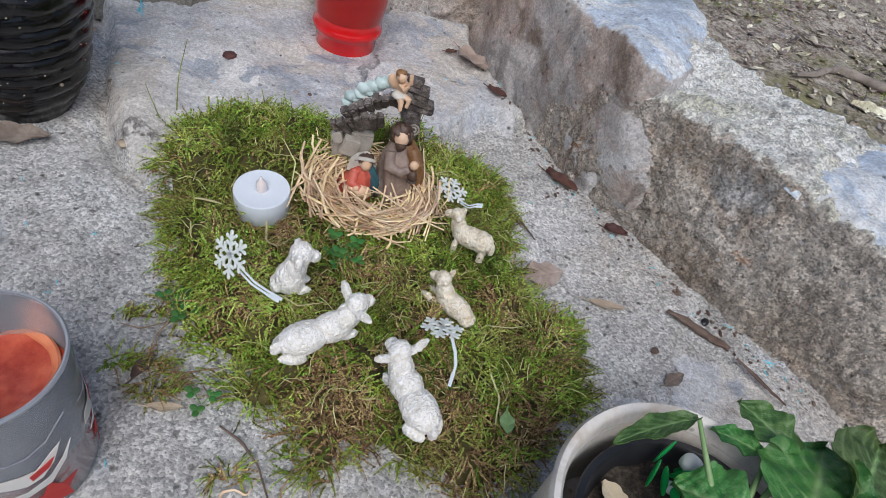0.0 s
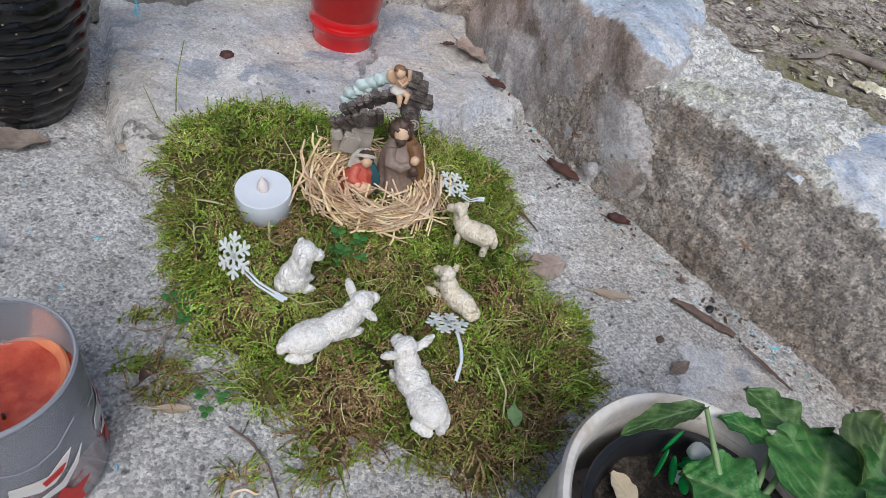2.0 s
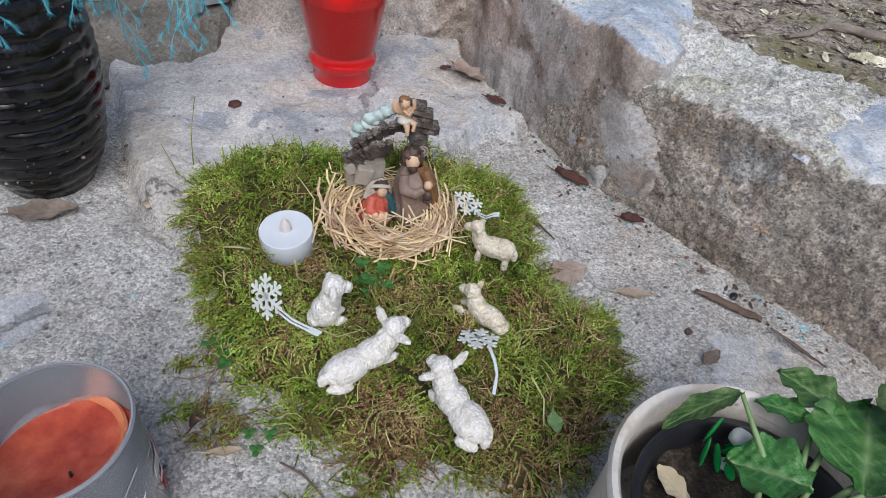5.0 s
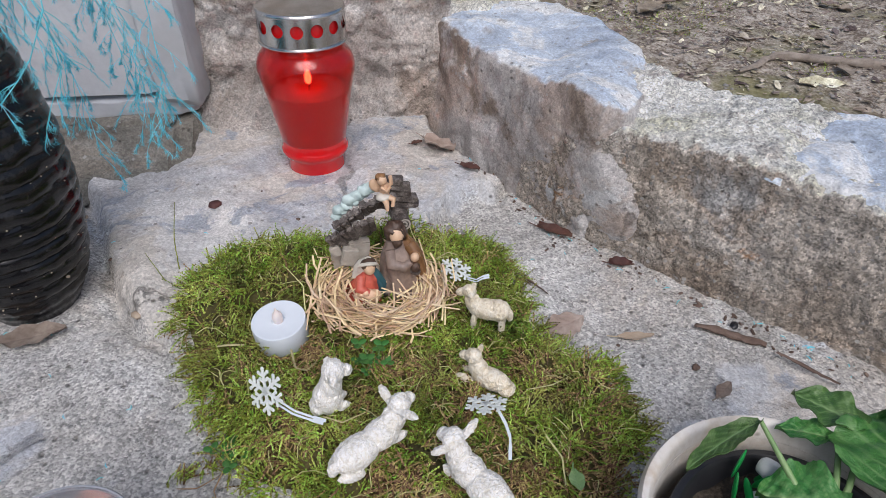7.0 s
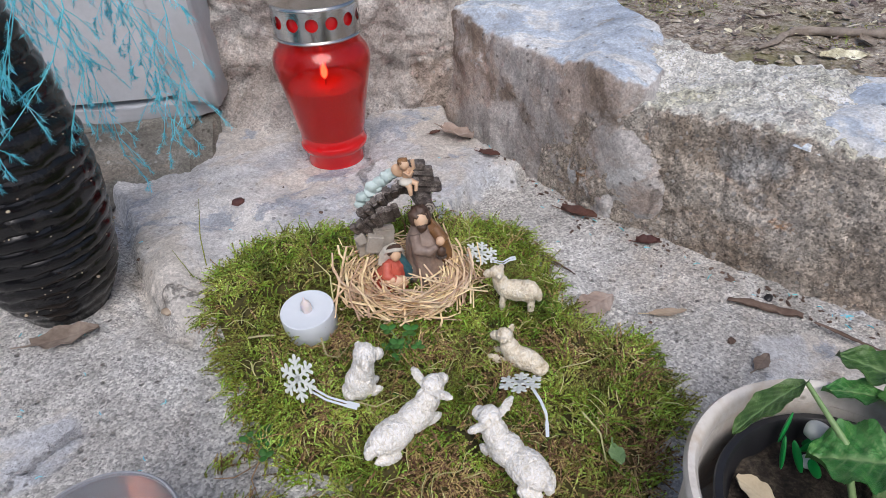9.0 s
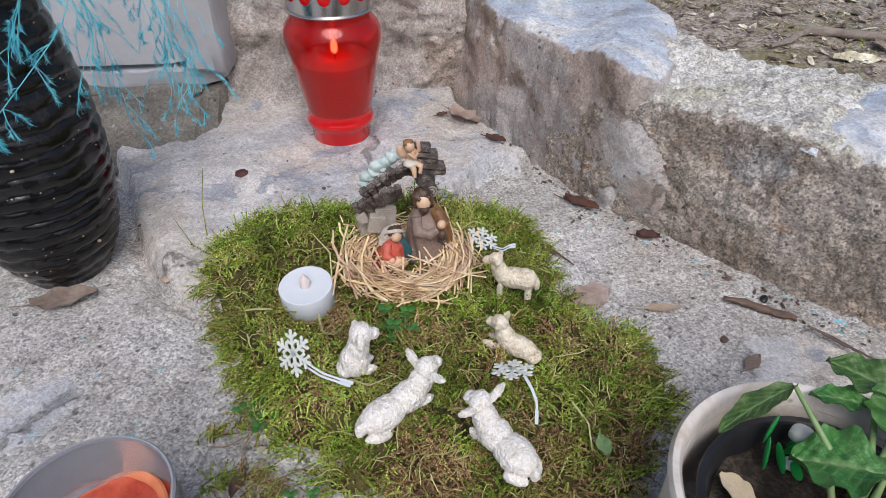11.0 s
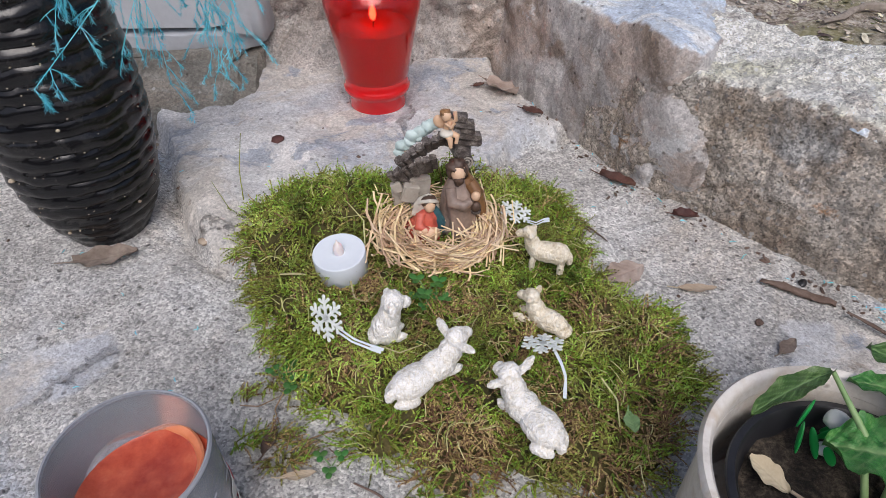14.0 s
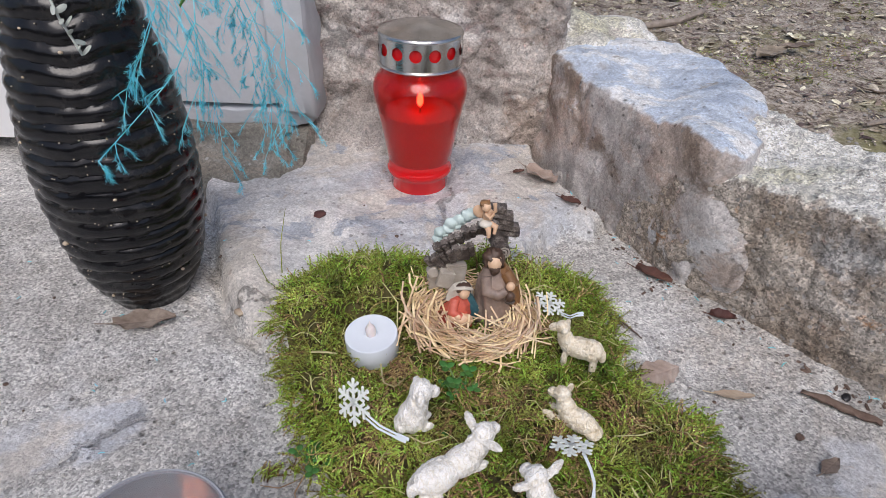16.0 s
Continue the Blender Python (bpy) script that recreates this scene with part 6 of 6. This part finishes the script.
strip("twig", [(0.137, 0.626, 0.045), (0.1385, 0.620, 0.065), (0.142, 0.612, 0.085), (0.144, 0.606, 0.096)], [0.0013, 0.0016, 0.0010, 0.0006], M_BARK, "thin dark twig leaning on the boulder", "twig", 1)
strip("twig", [(0.130, 0.420, 0.002), (0.140, 0.405, 0.003), (0.150, 0.390, 0.002)], [0.0007, 0.0008, 0.0005], M_BARK, "thin dark twig beside the moss", "twig", 1)


for pts in ([(-0.100, 0.262, 0.003), (-0.092, 0.250, 0.003), (-0.096, 0.236, 0.003), (-0.090, 0.222, 0.004)], [(-0.118, 0.240, 0.003), (-0.106, 0.238, 0.004), (-0.094, 0.246, 0.003)], [(-0.078, 0.212, 0.003), (-0.066, 0.216, 0.004), (-0.052, 0.222, 0.004)], [(-0.060, 0.208, 0.003), (-0.052, 0.200, 0.004), (-0.046, 0.204, 0.004)], [(0.000, 0.166, 0.004), (-0.004, 0.154, 0.003), (0.002, 0.143, 0.003)], [(0.010, 0.165, 0.004), (0.012, 0.152, 0.003), (0.009, 0.140, 0.003)]):
    strip("root_fibre", pts, [0.0003, 0.00045, 0.0004, 0.0002], M_MOSSDARK, "thin brown moss root fibre on concrete", "fibre", 0.8)


def stone_bit(x, y, s, mat, label, name="pebble", rg=rng):
    ob = part(name, ball((0, 0, 0), (s, s * 0.75, s * 0.5), 10, 7, None, 0.35, rg.uniform(0, 50)), mat)
    ob.matrix_basis = pose(x, y, floor_height(x, y) + s * 0.3, 0, 0, rg.uniform(0, 360))
    return tagged(ob, label, "pebble" if name == "pebble" else "seed", "grit on the terrace" if name == "pebble" else "")


stone_bit(-0.172, 0.384, 0.0052, M_PALEDRY, "pale cream pebble on the slate edge")
stone_bit(0.288, 0.337, 0.0042, M_BLACKPOT, "black seed on concrete", "seed")
stone_bit(0.238, 0.299, 0.0036, M_BARK, "brown seed husk on concrete", "seed")
stone_bit(-0.136, 0.527, 0.0065, M_REDLEAF, "dark knobbly cone scrap on slate", "seed")
for k in range(80):
    x, y = rng.uniform(-0.42, 0.30), rng.uniform(0.12, 0.60)
    if moss_depth(x, y) > -0.01 or x > 0.18 + 0.8 * max(0, 0.46 - y) or math.hypot(x + 0.264, y - 0.431) < 0.05 or math.hypot(x + 0.131, y - 0.153) < 0.04:
        continue
    stone_bit(x, y, rng.uniform(0.0010, 0.0024), M_PEBBLE if k % 3 else M_BARK, "tiny grey pebble on concrete" if k % 3 else "tiny dark crumb on concrete")


# ---- clover, grass and loose stalks ----
def clover(x, y, a, s, n=3):
    c = thing("clover", "small bright green clover sprig in moss", "plant", (x, y, max(moss_height(x, y), floor_height(x, y)) - 0.001), "clover sprigs")
    for k in range(n):
        b = radians(a + 120 * k)
        d = Vector((math.cos(b), math.sin(b), 0.9)) * s
        part("stalk", tube([(0, 0, 0), tuple(d * 0.6 + Vector((0, 0, s * 0.3))), tuple(d)], 0.0004, 6), M_STALK, c)
        for j in range(3):
            vs, fs = ball((0.0032 * s / 0.01, 0, 0), (0.0036 * s / 0.01, 0.0028 * s / 0.01, 0.0004), 10, 6)
            part("leaflet", moved((vs, fs), Matrix.Translation(d) @ pose(0, 0, 0, 0, -12, math.degrees(b) + 120 * j)), M_CLOVER, c)
    return c


clover(0.000, 0.312, 20, 0.009)
clover(0.006, 0.305, 80, 0.008)
clover(-0.002, 0.303, 150, 0.007)
clover(-0.085, 0.255, 10, 0.008)
clover(-0.092, 0.262, 60, 0.008)
clover(-0.058, 0.198, 30, 0.007)
clover(0.000, 0.268, 40, 0.006, 2)


def blade(pts, r, mat, label):
    return strip("grass_blade", pts, r, mat, label, "grass", 0.5)


blade([(-0.148, 0.425, 0.018), (-0.150, 0.44, 0.045), (-0.146, 0.452, 0.072)], [0.0006, 0.0005, 0.0003], M_MOSS, "thin upright green grass blade")
blade([(-0.152, 0.41, 0.018), (-0.160, 0.415, 0.034), (-0.168, 0.422, 0.046)], [0.0006, 0.0005, 0.0003], M_MOSS, "thin upright green grass blade")
blade([(0.062, 0.398, 0.030), (0.064, 0.402, 0.052), (0.055, 0.404, 0.062)], [0.0006, 0.0006, 0.0004], M_GRASS, "pale bent grass stalk")
blade([(0.056, 0.396, 0.042), (0.066, 0.398, 0.046), (0.074, 0.396, 0.044)], [0.0006, 0.0006, 0.0004], M_GRASS, "pale bent grass stalk")
blade([(-0.052, 0.318, 0.033), (-0.048, 0.300, 0.034), (-0.040, 0.296, 0.035), (-0.034, 0.303, 0.036)], [0.0007, 0.0007, 0.0007, 0.0005], M_GRASS, "pale curled grass stalk on moss")
blade([(-0.030, 0.262, 0.030), (-0.018, 0.256, 0.030), (-0.004, 0.262, 0.030)], [0.0006, 0.0006, 0.0004], M_GRASS, "pale grass stalk on moss")
blade([(0.100, 0.270, 0.028), (0.118, 0.272, 0.028), (0.140, 0.285, 0.022)], [0.0005, 0.0005, 0.0003], M_GRASS, "pale grass stalk on moss")
blade([(0.103, 0.232, 0.030), (0.108, 0.216, 0.031), (0.106, 0.200, 0.028)], [0.0007, 0.0007, 0.0005], M_GRASS, "pale bent grass stalk on moss")
blade([(-0.103, 0.332, 0.028), (-0.094, 0.330, 0.030), (-0.085, 0.330, 0.029)], [0.0011, 0.0013, 0.0009], M_GRASS, "pale dry blade on moss")
blade([(-0.044, 0.352, 0.030), (-0.045, 0.37, 0.045), (-0.060, 0.395, 0.045), (-0.075, 0.40, 0.040)], [0.0005] * 4, M_GRASS, "pale looping grass stalk")


# ---- earth beyond the wall ----
rg = random.Random(21)
vs_all = []
for k in range(13000):
    x, y = rg.uniform(0.2, 1.9), rg.uniform(0.45, 2.5)
    if y < 0.80 and x < 0.42 + 0.3 * (0.8 - y):
        continue
    l = 0.002 + 0.013 * rg.random() ** 3.4
    vs, fs = ball((0, 0, 0), (l, l * rg.uniform(0.12, 0.6), 0.0011), 7, 4, None, 0.6, k * 0.71)
    b = rg.uniform(-18, 18)
    vs = [(v[0], v[1], v[2] + b * v[0] * v[0]) for v in vs]
    vs_all.append(moved((vs, fs), pose(x, y, earth_height(x, y) + 0.004, rg.uniform(-25, 25), rg.uniform(-25, 25), rg.uniform(0, 360))))
litter = part("leaf_litter", join(*vs_all), M_LITTER)
tagged(litter, "scattered dry leaf litter and chips on bare earth", "litter", kind="stuff")
vs_all = []
for k in range(3500):
    x, y = rg.uniform(0.2, 1.9), rg.uniform(0.5, 2.5)
    s = 0.0015 + 0.004 * rg.random() ** 2
    vs_all.append(moved(ball((0, 0, 0), (s, s * 0.8, s * 0.6), 7, 5, None, 0.3, k * 0.37), pose(x, y, earth_height(x, y) + s * 0.2, 0, 0, rg.uniform(0, 360))))
gravel = part("gravel", join(*vs_all), M_PEBBLE)
tagged(gravel, "loose pale gravel on bare earth", "gravel", kind="stuff")


def earth_spot(rng):
    for _ in range(30):
        x, y = rng.uniform(0.35, 1.6), rng.uniform(0.55, 1.9)
        if fbm(x, y, 30.0, 4, 3) > 0.22 and y > 0.80 - 0.6 * (x - 0.42):
            return x, y, earth_height(x, y), 1 if rng.random() < 0.25 else 0
    return None, None, None, 0


vs, fs, mi = sprigs(2600, earth_spot, random.Random(17), 0.006, 0.015)
ob = new("ground_moss", mesh("ground_moss", vs, fs, [M_MOSS, M_MOSSDARK], False, mi))
tagged(ob, "thin patches of green moss on bare earth", "moss", kind="stuff")


def far_leaf(x, y, a, l, w, mat, label, seed):
    d = thing("fallen_leaf", label, "leaf", group="fallen leaves on the earth")
    part("blade", leaf_blade(l, w, -0.05, 0.25, 0.03, seed, 5), mat, d)
    d.matrix_basis = pose(x, y, earth_height(x, y) + 0.006, rg.uniform(-12, 12), rg.uniform(-12, 12), a)


far_leaf(0.735, 0.93, -12, 0.075, 0.036, M_LITTER, "large pale dry leaf on bare earth", 31)
far_leaf(0.84, 1.02, 30, 0.05, 0.038, M_LITTER, "pale dry leaf beside a root", 32)
far_leaf(0.62, 1.35, 20, 0.075, 0.06, M_DRYLEAF, "reddish brown dry leaf on bare earth", 33)
far_leaf(0.68, 1.40, -30, 0.07, 0.05, M_DRYLEAF, "reddish brown dry leaf on bare earth", 34)
for k in range(20):
    x, y = rg.uniform(0.45, 1.7), rg.uniform(0.85, 2.3)
    far_leaf(x, y, rg.uniform(0, 360), rg.uniform(0.03, 0.075), rg.uniform(0.018, 0.05), M_DRYLEAF if k % 3 else M_LITTER, "dry brown leaf on bare earth" if k % 3 else "pale dry leaf on bare earth", 40 + k)
z = lambda x, y: earth_height(x, y) + 0.008
root = [(0.66, 0.99), (0.70, 1.01), (0.755, 1.055), (0.80, 1.06), (0.84, 1.02), (0.90, 0.985), (1.00, 0.97)]
strip("root", [(x, y, z(x, y)) for x, y in root], [0.003, 0.006, 0.007, 0.008, 0.008, 0.009, 0.010], M_ROOT, "crooked grey root lying on the earth", "root", 1)
stick = [(0.34, 1.55), (0.42, 1.53), (0.50, 1.56), (0.60, 1.66), (0.62, 1.72)]
strip("branch", [(x, y, z(x, y)) for x, y in stick], [0.006, 0.008, 0.008, 0.007, 0.004], M_ROOT, "grey fallen branch on the earth", "branch", 1)


# ---- debris along the wall foot ----
rg = random.Random(33)
FOOT = [(0.098, 0.665), (0.118, 0.62), (0.148, 0.57), (0.176, 0.51), (0.198, 0.468), (0.25, 0.41), (0.295, 0.358), (0.335, 0.31), (0.375, 0.272)]
crumbs, flecks = [], []
for k in range(230):
    q = along([(x, y, 0) for x, y in FOOT], rg.random())
    off = abs(rg.gauss(0, 0.012)) + 0.001
    x, y = q.x - off * 0.88, q.y - off * 0.45
    s = 0.0004 + 0.0013 * rg.random() ** 3
    m = pose(x, y, floor_height(x, y) + s * 0.4, rg.uniform(-30, 30), rg.uniform(-30, 30), rg.uniform(0, 360))
    if k % 6 == 0:
        flecks.append(moved(tube([(0, 0, 0), (0.003, 0.0006, 0.0006), (0.0055, 0, 0)], [0.00035, 0.0004, 0.0002], 4), m))
    else:
        crumbs.append(moved(ball((0, 0, 0), (s * rg.uniform(1, 3), s, s * 0.7), 6, 4, None, 0.3, k), m))
for k in range(70):
    x, y = rg.uniform(-0.45, 0.25), rg.uniform(0.15, 0.62)
    if moss_depth(x, y) < -0.008 and x < 0.13 + 0.6 * (0.6 - y):
        flecks.append(moved(tube([(0, 0, 0), (0.0022, 0.0005, 0.0004), (0.004, 0, 0)], [0.0003, 0.00035, 0.0002], 4), pose(x, y, floor_height(x, y) + 0.0006, 0, 0, rg.uniform(0, 360))))
tagged(part("dark_debris", join(*crumbs), M_BARK), "dark crumbs of earth and leaf along the wall foot", "debris", kind="stuff")
tagged(part("fallen_needle_scatter", join(*flecks), M_TWIG), "turquoise needle flecks scattered on concrete", "debris", kind="stuff")
